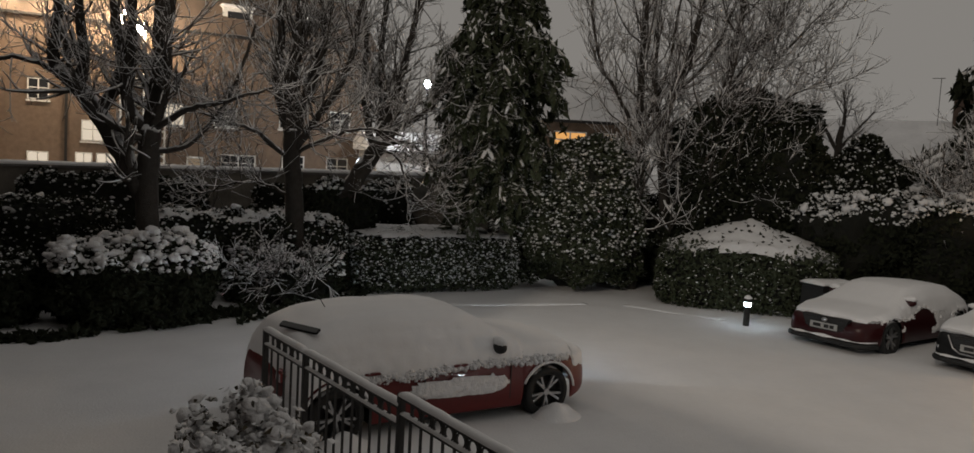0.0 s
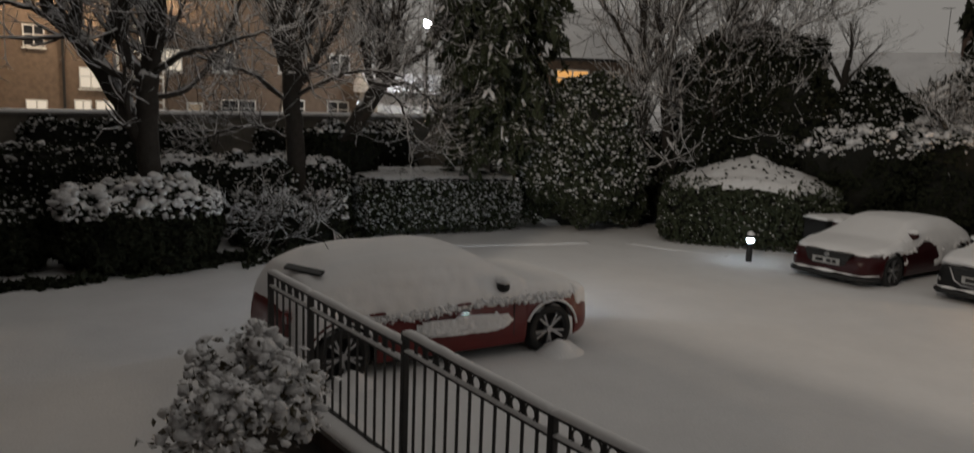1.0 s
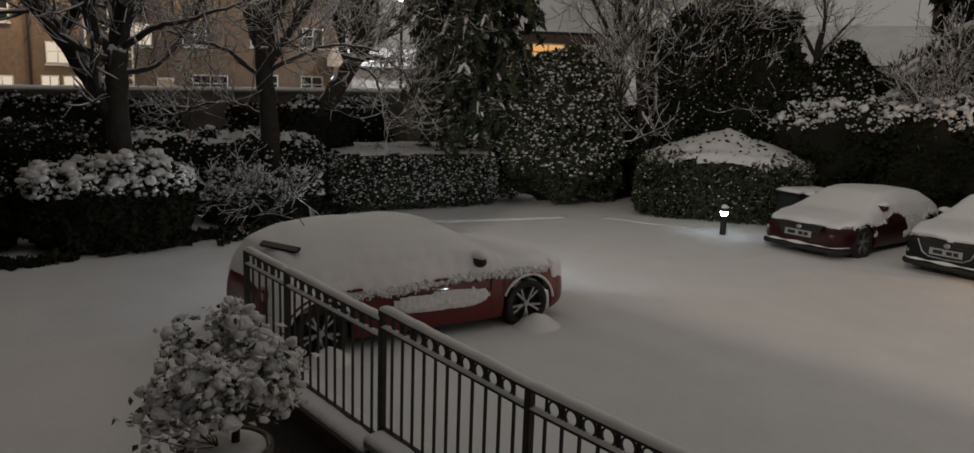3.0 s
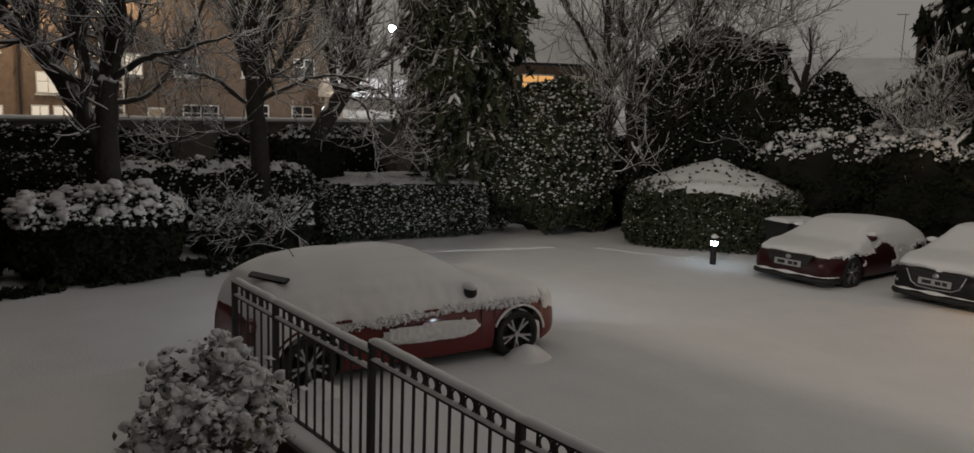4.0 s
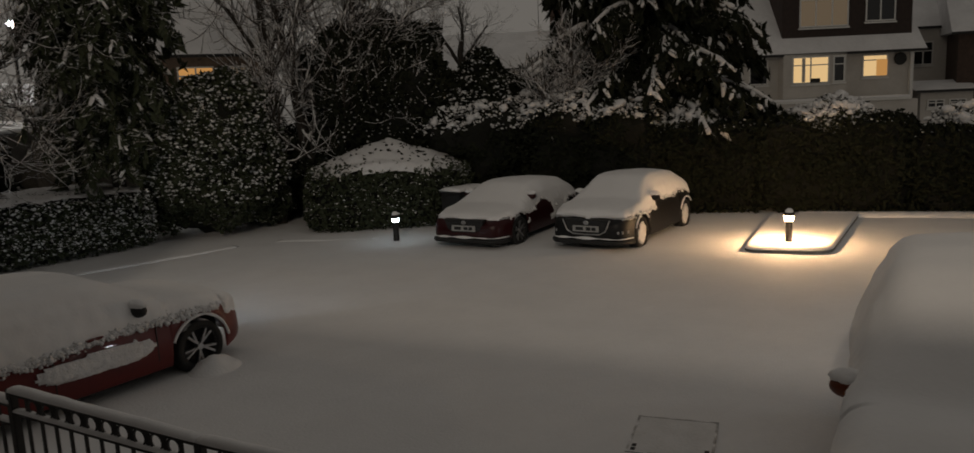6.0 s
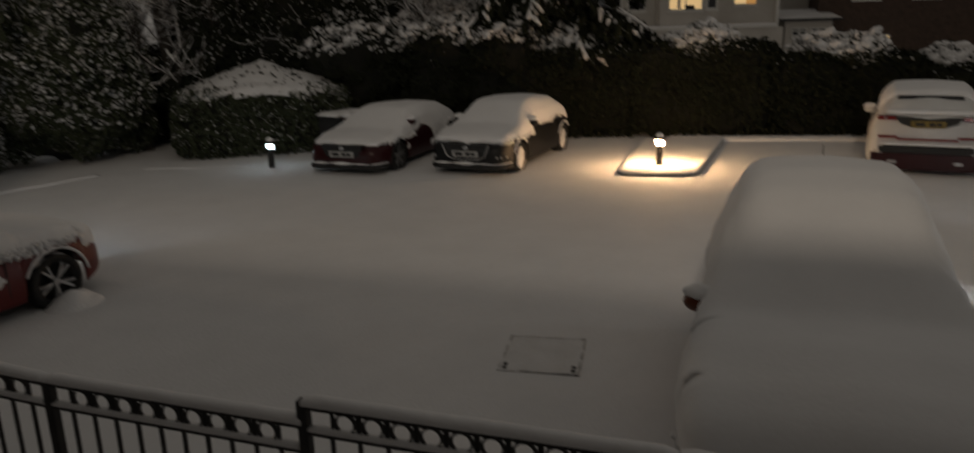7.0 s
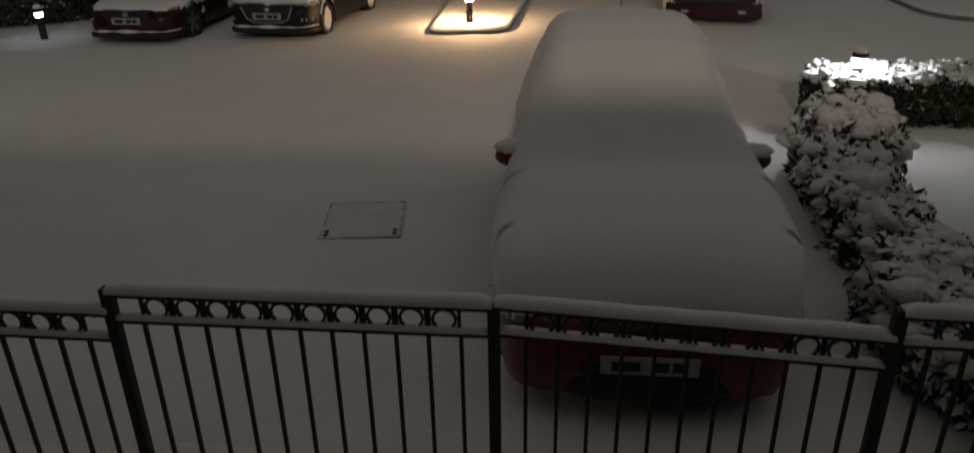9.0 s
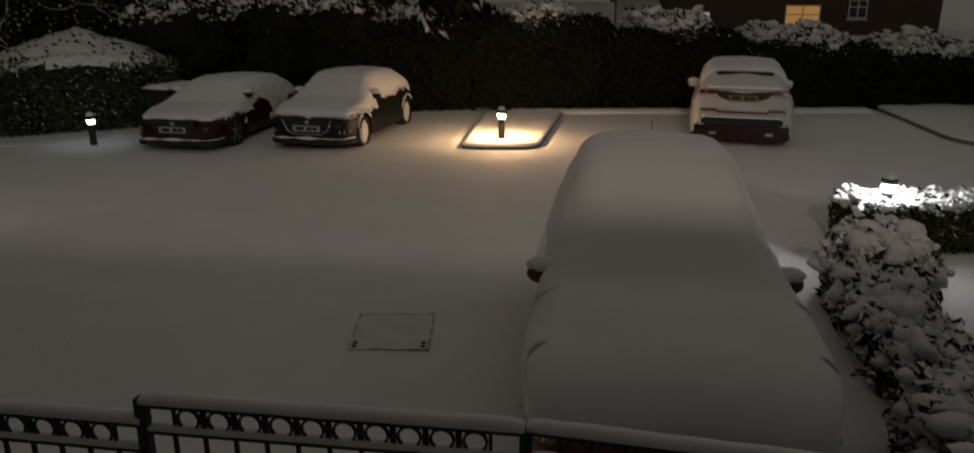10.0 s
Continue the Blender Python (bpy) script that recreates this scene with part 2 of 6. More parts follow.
def clumps(th, q, nw, rng, count, size, up=0.25):
    """Small flattened lumps of snow caught on foliage."""
    pick = np.where(nw[:, 2] > up)[0]
    pick = rng.choice(pick, min(count, len(pick)), replace=False)
    base = np.array([(1, 0, 0), (-1, 0, 0), (0, 1, 0), (0, -1, 0), (0, 0, 1), (0, 0, -1.0)])
    fb = np.array([(0, 2, 4), (2, 1, 4), (1, 3, 4), (3, 0, 4), (2, 0, 5), (1, 2, 5), (3, 1, 5), (0, 3, 5)])
    s = size * rng.uniform(0.35, 1.0, len(pick))[:, None, None] * rng.uniform(0.5, 1.2, (len(pick), 1, 3))
    qa = rng.normal(0, 1, (len(pick), 3, 3))
    rot = np.linalg.qr(qa)[0]
    v = (base[None] * s) @ rot.transpose(0, 2, 1) * np.array([1, 1, 0.7]) + q[pick][:, None] + np.array([0, 0, size * 0.15])
    f = fb[None] + (np.arange(len(pick)) * 6)[:, None, None]
    tagged(solid("snow_dusting", v.reshape(-1, 3), f.reshape(-1, 3), SNOW_LUMP, th, "small clumps of snow", smooth=True), kind="stuff")


def puffs(th, q, nw, rng, count, size, up=0.1, flat=0.7):
    """Uneven lumps of snow sitting on leaf clusters."""
    pick = np.where(nw[:, 2] > up)[0]
    pick = rng.choice(pick, min(count, len(pick)), replace=False)
    bm = bmesh.new()
    bmesh.ops.create_icosphere(bm, subdivisions=2, radius=1)
    base = np.array([v.co for v in bm.verts])
    fb = np.array([[v.index for v in f.verts] for f in bm.faces])
    bm.free()
    s = size * (0.4 + 1.3 * rng.uniform(0, 1, (len(pick), 1, 1)) ** 1.7) * rng.uniform(0.65, 1.45, (len(pick), 1, 3))
    off = rng.uniform(0, 50, (len(pick), 3))
    wave = np.sin(base[None] * 2.6 + off[:, None]).sum(2, keepdims=True) + 0.8 * np.sin(base[None] * 5.3 - off[:, None] * 1.7).sum(2, keepdims=True)
    v = base[None] * s * (1 + 0.17 * wave)
    rot = np.linalg.qr(rng.normal(0, 1, (len(pick), 3, 3)))[0]
    v = v @ rot.transpose(0, 2, 1) * np.array([1, 1, flat])
    v = v + (q[pick] + nw[pick] * size * 0.1)[:, None]
    f = fb[None] + (np.arange(len(pick)) * len(base))[:, None, None]
    tagged(solid("snow_load", v.reshape(-1, 3), f.reshape(-1, 3), SNOW_LUMP, th, "uneven lumps of snow", smooth=True), kind="stuff")


# ---- ground ----
def axis(lo, hi, step):
    mid = np.arange(lo, hi + 1e-6, step)
    far = np.array([2, 6, 14, 30, 70, 160, 400, 900.0])
    return np.concatenate([lo - far[::-1], mid, hi + far])


def ground_z(x, y):
    if -10 < x < 26 and -6 < y < 24:
        return 0.018 * noise.noise(Vector((x * 0.45, y * 0.45, 0))) + 0.008 * noise.noise(Vector((x * 1.7, y * 1.7, 3)))
    return 0.0


def ground():
    xs, ys = axis(-8, 24, 0.16), axis(-4, 22, 0.16)
    vs, fs = [], []
    for x in xs:
        for y in ys:
            vs.append((x, y, ground_z(x, y)))
    ny = len(ys)
    for i in range(len(xs) - 1):
        for j in range(ny - 1):
            a = i * ny + j
            fs.append((a, a + ny, a + ny + 1, a + 1))
    return tagged(solid("ground", vs, fs, SNOW, smooth=True), "smooth fresh snow lying over the car park", "ground", kind="structure")


ground()

# ---- railing on its low wall ----
RAIL_A, RAIL_DIR = Vector((0.041, 8.492, 0)), Vector((0.407, -0.9135, 0))
RAIL_DEG = math.degrees(math.atan2(RAIL_DIR.y, RAIL_DIR.x))
# distance along the line, and the height of the top rail at either end of each panel
PANELS = [(0.0, 0.85, 1.262, 1.237), (0.85, 2.37, 1.237, 1.195), (2.37, 3.92, 1.27, 1.205), (3.92, 5.37, 1.205, 1.19),
          (5.37, 6.97, 1.285, 1.277), (6.97, 8.51, 1.285, 1.19), (8.51, 10.0, 1.302, 1.262), (10.0, 11.5, 1.262, 1.22)]
POST_TOPS = [(0.0, 1.27), (0.85, 1.235), (2.37, 1.285), (3.92, 1.205), (5.37, 1.3), (6.97, 1.277), (8.51, 1.318), (10.0, 1.26), (11.5, 1.22)]
COPING_STEPS = [(-0.15, 2.37, 0.30, 0.24), (2.37, 5.37, 0.335, 0.275), (5.37, 8.48, 0.345, 0.29), (8.48, 12.0, 0.36, 0.29)]


def beam(s0, s1, z0, z1, w, h, y=0.0):
    """A bar from (s0, z0) to (s1, z1) along the railing; z is its top."""
    bm = bmesh.new()
    c = []
    for s, z in ((s0, z0), (s1, z1)):
        for yy, zz in ((-w / 2, z - h), (w / 2, z - h), (w / 2, z), (-w / 2, z)):
            c.append(bm.verts.new((s, yy + y, zz)))
    bm.faces.new(c[3::-1])
    bm.faces.new(c[4:])
    for k in range(4):
        bm.faces.new((c[k], c[(k + 1) % 4], c[4 + (k + 1) % 4], c[4 + k]))
    return bm


def snow_strip(name, s0, s1, z0, z1, w, h, parent, seed=0, step=0.05, mat=None, label="rounded line of snow"):
    """A rounded ridge of snow with an uneven edge, lying along a rail or coping."""
    n = max(3, int((s1 - s0) / step))
    sec = [(-1.0, -0.03), (-1.04, 0.4), (-0.75, 0.85), (0, 1.0), (0.75, 0.85), (1.04, 0.4), (1.0, -0.03)]
    vs, fs = [], []
    for i in range(n + 1):
        s = s0 + (s1 - s0) * i / n
        z = z0 + (z1 - z0) * i / n
        k = 1 + 0.16 * noise.noise(Vector((s * 5, seed, 0))) + 0.1 * noise.noise(Vector((s * 19, seed, 1)))
        if i in (0, n):
            k *= 0.6
        for a, b in sec:
            vs.append((s, a * w / 2 * (1 + 0.12 * noise.noise(Vector((s * 9, seed, a)))), z + b * h * k))
    m = len(sec)
    for i in range(n):
        for j in range(m - 1):
            a = i * m + j
            fs.append((a, a + m, a + m + 1, a + 1))
    fs += [tuple(range(m)), tuple(n * m + j for j in range(m - 1, -1, -1))]
    return solid(name, vs, fs, mat or SNOW, parent, label, smooth=True)


def railing():
    th = empty("railing", Matrix.Translation(RAIL_A) @ pose(0, 0, 0, 0, 0, RAIL_DEG), "black iron railing with ring frieze, snow along its rails", "railing")
    base = [(s0, s1, z0, z1) for s0, s1, z0, z1 in COPING_STEPS]

    def cop(s):
        for s0, s1, z0, z1 in base:
            if s <= s1:
                return z0 + (z1 - z0) * (s - s0) / (s1 - s0)
        return 0.3
    for s, top in POST_TOPS:
        part("post", box_bm(s - 0.024, -0.024, cop(s - 0.01) - 0.03, s + 0.024, 0.024, top), IRON, th, bevel=0.003)
    ring = None
    for s0, s1, z0, z1 in PANELS:
        a, b = s0 + 0.024, s1 - 0.024
        part("top_rail", beam(a, b, z0, z1, 0.045, 0.022), IRON, th)
        part("lower_rail", beam(a, b, z0 - 0.125, z1 - 0.125, 0.04, 0.02), IRON, th)
        part("bottom_rail", beam(a, b, cop(a) + 0.05, cop(b) + 0.05, 0.035, 0.02), IRON, th)
        snow_strip("snow_on_rail", a - 0.02, b + 0.02, z0, z1, 0.062, 0.042, th, s0)
        snow_strip("snow_on_lower_rail", a, b, z0 - 0.126, z1 - 0.126, 0.046, 0.022, th, s0 + 3)
        n = max(6, round((s1 - s0) / 0.1335))
        for k in range(1, n):
            s = s0 + (s1 - s0) * k / n
            z = z0 + (z1 - z0) * k / n
            part("bar", box_bm(s - 0.008, -0.008, cop(s), s + 0.008, 0.008, z - 0.14), IRON, th)
        for k in range(n - 2):
            s = s0 + (s1 - s0) * (k + 1.5) / n
            z = z0 + (z1 - z0) * (k + 1.5) / n - 0.074
            if ring is None:
                bm = bmesh.new()
                seg, R = 20, 0.052
                for i in range(seg):
                    q = [2 * math.pi * (i + d) / seg for d in (0, 1)]
                    v = [bm.verts.new((r * math.cos(t), y, r * math.sin(t))) for t in q for r, y in ((R, -0.007), (R, 0.007), (R - 0.011, 0.007), (R - 0.011, -0.007))]
                    for e in range(4):
                        bm.faces.new((v[e], v[(e + 1) % 4], v[4 + (e + 1) % 4], v[4 + e]))
                bmesh.ops.remove_doubles(bm, verts=list(bm.verts), dist=0.0005)
                ring = part("ring", bm, IRON, th)
                ring.location = (s, 0, z)
            else:
                o = new("ring", ring.data)
                o.parent, o.location = th, (s, 0, z)
            for ds in (-0.061, 0.061):
                o = part("spacer", box_bm(s + ds - 0.007, -0.006, z - 0.052, s + ds + 0.007, 0.006, z + 0.056), IRON, th)


def low_wall():
    M = Matrix.Translation(RAIL_A) @ pose(0, 0, 0, 0, 0, RAIL_DEG)
    for i, (s0, s1, z0, z1) in enumerate(COPING_STEPS):
        w = empty("wall_low", M, "low dark brick wall under the railing, snow on coping", "wall", "low wall lengths", kind="structure")
        part("brickwork", beam(s0 + (0.004 if i else 0), s1, z0 - 0.07, z1 - 0.07, 0.24, z0 - 0.07 + 0.6), BRICK_DARK, w)
        part("coping", beam(s0 + (0.004 if i else 0), s1, z0 - 0.01, z1 - 0.01, 0.32, 0.056), KERB, w, bevel=0.006)
        snow_strip("snow_on_coping", s0, s1, z0 - 0.014, z1 - 0.014, 0.31, 0.055, w, 9 + i, label="thick snow on the coping")
    # bare strip at the foot of the wall, sheltered from the snow
    vs, fs = [], []
    n = 90
    for i in range(n + 1):
        s = 0.3 + 12.0 * i / n
        for y in (-0.125, -0.3, -0.52 - 0.05 * noise.noise(Vector((s * 1.3, 0, 0))) - 0.02 * noise.noise(Vector((s * 9, 0, 0)))):
            vs.append((s, y, 0.03 if y > -0.4 else 0.012))
    for i in range(n):
        for j in range(2):
            a = i * 3 + j
            fs.append((a, a + 1, a + 4, a + 3))
    o = solid("soil_strip", vs, fs, SOIL)
    o.matrix_world = M
    tagged(o, "dark bare soil strip at the wall's foot", "soil", kind="structure")


railing()
low_wall()


# ---- lights in the car park ----
def bollard(at, glow_mat, label, h=0.56):
    th = empty("bollard_light", pose(*at), label, "bollard light", "bollard lights")
    part("post", cyl_bm(0.062, 0.06, h - 0.17), PLASTIC, th, bevel=0.004)
    vs, fs = lathe([(0.0, h - 0.17), (0.062, h - 0.168), (0.072, h - 0.12), (0.07, h - 0.07), (0.05, h - 0.045), (0, h - 0.045)])
    solid("lens", vs, fs, glow_mat, th, smooth=True)
    vs, fs = lathe([(0.06, h - 0.06), (0.092, h - 0.085), (0.09, h - 0.03), (0.04, h), (0.0, h + 0.004)])
    solid("cap", vs, fs, PLASTIC, th, smooth=True)
    vs, fs = lathe([(0.07, h - 0.02), (0.066, h + 0.02), (0.03, h + 0.05), (0, h + 0.055)])
    solid("snow_on_cap", vs, fs, SNOW, th, smooth=True)
    return th


bollard((9.1, 14.7, 0), COOL, "black bollard light with cool white lamp, lit")
bollard((2.43, 11.68, 0), COOL_BRIGHT, "low bollard light behind the red car, lit cool white", 0.5)
bollard((13.31, 8.36, 0.06), WARM, "black bollard light with warm lamp on snowy island")


def raised_bed(name, corners, label, rounded, height=0.09):
    """A kerbed bed under snow; the corners numbered in rounded are turned with that radius."""
    th = empty(name, pose(0, 0, 0), label, "kerb island", kind="structure")
    c = [Vector(p) for p in corners]
    out = []
    for i in range(len(c)):
        p, a, b = c[i], c[i - 1], c[(i + 1) % len(c)]
        r = rounded.get(i, 0.05)
        u, v = (a - p).normalized() * r, (b - p).normalized() * r
        for k in range(6):
            t = k / 5
            out.append((p + u) * (1 - t) ** 2 + 2 * t * (1 - t) * p + (p + v) * t * t)
    mid = sum(out, Vector((0, 0))) / len(out)
    n = len(out)
    vs, fs = [], []
    for z, inset in ((-0.02, 0.0), (height * 0.6, 0.0), (height * 0.95, 0.05), (height, 0.18), (height * 0.85, 0.7)):
        vs += [(*(p + (mid - p).normalized() * inset), z) for p in out]
    for r in range(4):
        for i in range(n):
            fs.append((r * n + i, r * n + (i + 1) % n, (r + 1) * n + (i + 1) % n, (r + 1) * n + i))
    fs.append(tuple(4 * n + i for i in range(n)))
    solid("snow_bed", vs[n:], [tuple(i - n for i in f) for f in fs[n:]], SNOW, th, smooth=True)
    solid("kerb", vs[:2 * n], fs[:n], KERB, th)


raised_bed("kerb_island", [(12.25, 8.62), (13.02, 7.42), (16.8, 8.8), (15.9, 10.3)], "raised kerbed island with bollard, covered in snow", {0: 0.35, 1: 0.35})
raised_bed("kerb_bed", [(21.2, 2.75), (17.3, 0.85), (18.2, -4.5), (27.0, -4.5)], "raised kerbed bed beside the hedge, covered in snow", {1: 0.9}, 0.13)


def snow_kerb(name, pts, w, h, label):
    """A kerb under snow along a line on the ground."""
    p0 = Vector((*pts[0], 0))
    p1 = Vector((*pts[1], 0))
    d = p1 - p0
    o = snow_strip(name, 0, d.length, -0.01, -0.01, w, h, None, p0.x, 0.12)
    o.matrix_world = Matrix.Translation(p0) @ pose(0, 0, 0, 0, 0, math.degrees(math.atan2(d.y, d.x)))
    tagged(o, label, "kerb", kind="structure")


snow_kerb("kerb", ((3.4, 16.75), (6.6, 17.0)), 0.4, 0.035, "snow-covered kerb before the clipped hedge")
snow_kerb("kerb", ((7.5, 16.9), (9.0, 15.3)), 0.35, 0.022, "snow-covered kerb beside the rounded hedge")
snow_kerb("kerb", ((16.3, 9.95), (20.9, 2.85)), 0.45, 0.1, "snow-covered kerb along the long hedge")


def manhole():
    th = empty("manhole_cover", pose(5.49, 4.87, ground_z(5.49, 4.87) - 0.014, 0, 0, -59), "rectangular steel manhole cover showing through snow", "manhole cover")
    part("cover", box_bm(-0.325, -0.355, -0.03, 0.325, 0.355, 0.021), THIN_SNOW, th)
    for a in ((-0.345, -0.375, 0.345, -0.355), (-0.345, 0.355, 0.345, 0.375), (-0.345, -0.355, -0.325, 0.355), (0.325, -0.355, 0.345, 0.355)):
        part("frame_bar", box_bm(a[0], a[1], -0.03, a[2], a[3], 0.023), STEEL, th)
    for x, y in ((-0.29, -0.31), (0.29, -0.31), (-0.29, -0.24), (0.29, -0.24)):
        part("keyhole", box_bm(x - 0.018, y - 0.022, 0, x + 0.018, y + 0.022, 0.026), INK, th)


manhole()


# ---- cars under snow ----
class Body:
    """A car body as a loft of cross-sections; x ahead, y left, z up, origin between the axles on the road."""

    def __init__(self, wb, fo, ro, W, top, belt=(0.9, 0.98), clear=0.2, arch=0.36, hub=0.31, roof_w=0.72):
        self.wb, self.W, self.hub, self.arch = wb, W, hub, arch
        self.xf, self.xr = wb / 2 + fo, -wb / 2 - ro
        e = 0.006
        xs = list(np.linspace(self.xr, self.xf, 66))
        for c in (-wb / 2, wb / 2):
            xs = [x for x in xs if abs(x - c) > arch + 0.02]
            xs += [c - arch - e, c + arch + e] + [c + arch * math.sin(a) for a in np.linspace(-1.5, 1.5, 15)]
        self.xs = np.array(sorted(xs))
        tx, tz = [p[0] for p in top], [p[1] for p in top]
        rows = []
        for x in self.xs:
            z_top = float(np.mean([np.interp(x + d, tx, tz) for d in (-0.06, -0.03, 0, 0.03, 0.06)]))
            s = min(1.0, (self.xf - x) / 0.6, )
            r = min(1.0, (x - self.xr) / 0.45)
            hw = W / 2 * (0.7 + 0.3 * math.sqrt(max(0, 1 - (1 - s) ** 2))) * (0.8 + 0.2 * math.sqrt(max(0, 1 - (1 - r) ** 2)))
            zb = clear + 0.08 * max(0, 1 - (self.xf - x) / 0.3) + 0.1 * max(0, 1 - (x - self.xr) / 0.3)
            for c in (-wb / 2, wb / 2):
                if abs(x - c) < arch:
                    zb = hub + math.sqrt(arch ** 2 - (x - c) ** 2)
            bz = min(np.interp(x, (self.xr, self.xf), (belt[1], belt[0])), z_top - 0.05)
            g = min(1.0, max(0.0, (z_top - bz - 0.05) / 0.35))
            wr = hw * (0.84 + (roof_w - 0.84) * g)
            sec = [(hw * 0.965, zb), (hw, zb + (bz - zb) * 0.2), (hw, zb + (bz - zb) * 0.45), (hw * 0.985, zb + (bz - zb) * 0.76), (hw * 0.945, bz),
                   (hw * 0.945 + (wr - hw * 0.945) * 0.5, bz + (z_top - bz) * 0.5), (wr, z_top - 0.075 * g - 0.02), (wr * 0.84, z_top - 0.02), (wr * 0.45, z_top), (0, z_top + 0.012)]
            sec = np.array(sec)
            full = np.concatenate([sec, sec[-2::-1] * [-1, 1]])
            arc = np.concatenate([[0], np.cumsum(np.linalg.norm(np.diff(full, axis=0), axis=1))])
            arc = arc / arc[-1] * 2 - 1
            shift = -0.10 * max(0, 1 - (self.xf - x) / 0.25) * 1.0
            rear = 0.10 * max(0, 1 - (x - self.xr) / 0.25)
            px = x + (shift + rear) * np.clip((full[:, 1] - 0.45) / 0.5, 0, 1) ** 2
            rows.append((arc, np.column_stack([px, full])))
        self.rows = rows
        self.zt = [r[1][9][2] for r in rows]

    def surf(self, x, s):
        """The point at x and s: -1 is the left sill, 0 the middle of the top, 1 the right sill."""
        i = int(np.clip(np.searchsorted(self.xs, x) - 1, 0, len(self.xs) - 2))
        k = (x - self.xs[i]) / (self.xs[i + 1] - self.xs[i])
        out = []
        for arc, pts in (self.rows[i], self.rows[i + 1]):
            out.append(np.array([np.interp(s, arc, pts[:, d]) for d in range(3)]))
        return out[0] * (1 - k) + out[1] * k

    def normal(self, x, s):
        d = 0.02
        a = self.surf(min(x + d, self.xf), s) - self.surf(max(x - d, self.xr), s)
        b = self.surf(x, min(1, s + d)) - self.surf(x, max(-1, s - d))
        n = np.cross(b, a)
        n /= np.linalg.norm(n) + 1e-9
        return n if n[2] > -0.3 else -n

    def s_at(self, x, z, side):
        """The s of the height z on that side (side +1 is the right)."""
        t = np.linspace(1.0, 0.05, 60)
        for v in t:
            if self.surf(x, v * side)[2] >= z:
                return v * side
        return 0.05 * side

    def mesh(self):
        vs, fs = [], []
        m = len(self.rows[0][1])
        for arc, p in self.rows:
            vs += list(p)
        n = len(self.rows)
        for i in range(n - 1):
            for j in range(m - 1):
                a = i * m + j
                fs.append((a, a + m, a + m + 1, a + 1))
        for i in (0, n - 1):
            f = tuple(i * m + j for j in range(m))
            fs.append(f if i == 0 else f[::-1])
        return vs, fs

    def patch(self, x0, x1, z0, z1, side, off, nx=10, nz=6, slant0=0.0, slant1=0.0):
        """A thin panel on the flank between two heights, offset from the skin."""
        vs, fs = [], []
        for i in range(nx + 1):
            for j in range(nz + 1):
                k = j / nz
                x = (x0 + slant0 * k) + ((x1 + slant1 * k) - (x0 + slant0 * k)) * i / nx
                s = self.s_at(x, z0 + (z1 - z0) * k, side)
                vs.append(self.surf(x, s) + self.normal(x, s) * off * (1 if 0 < i < nx and 0 < j < nz else -0.5))
        for i in range(nx):
            for j in range(nz):
                a = i * (nz + 1) + j
                f = (a, a + nz + 1, a + nz + 2, a + 1)
                fs.append(f if side > 0 else f[::-1])
        return vs, fs

    def snow(self, x0, x1, low, thick, seed, n_s=56):
        """Lying snow from x0 to x1; low(x, side) is the height down to which it hangs."""
        xs = np.linspace(x0, x1, 96)
        vs, fs = [], []
        for i, x in enumerate(xs):
            e = min(1, (x - x0) / 0.12, (x1 - x) / 0.12)
            a = self.s_at(x, low(x, -1) + 0.022 * noise.noise(Vector((x * 5, seed, 0))) + 0.03 * noise.noise(Vector((x * 17, seed, 5))), -1)
            b = self.s_at(x, low(x, 1) + 0.022 * noise.noise(Vector((x * 5, seed, 9))) + 0.03 * noise.noise(Vector((x * 17, seed, 7))), 1)
            for j in range(n_s + 1):
                s = a + (b - a) * j / n_s
                p, nn = self.surf(x, s), self.normal(x, s)
                edge = min(j, n_s - j) / 5
                up = max(0.25, nn[2])
                t = thick * (0.35 + 0.65 * up) * min(1, math.sqrt(max(0, edge * 0.9))) * math.sqrt(max(0, e))
                t *= 1 + 0.3 * noise.noise(Vector((p[0] * 1.5, p[1] * 1.5, seed)))
                if up < 0.6:
                    t *= 1 + 0.25 * noise.noise(Vector((p[0] * 9, p[1] * 4, p[2] * 9)))
                vs.append(p + nn * (t - (0.012 if j in (0, n_s) or i in (0, 95) else 0.0)))
        m = n_s + 1
        for i in range(95):
            for j in range(n_s):
                a = i * m + j
                fs.append((a, a + m, a + m + 1, a + 1))
        return vs, fs


def ellipsoid(name, at, r, mat, parent, label="", sub=3, lumpy=0.0):
    bm = bmesh.new()
    bmesh.ops.create_icosphere(bm, subdivisions=sub, radius=1)
    for v in bm.verts:
        k = 1 + lumpy * noise.noise(v.co * 2.5)
        v.co = Vector((v.co.x * r[0] * k + at[0], v.co.y * r[1] * k + at[1], v.co.z * r[2] * k + at[2]))
    return part(name, bm, mat, parent, label, smooth=True)


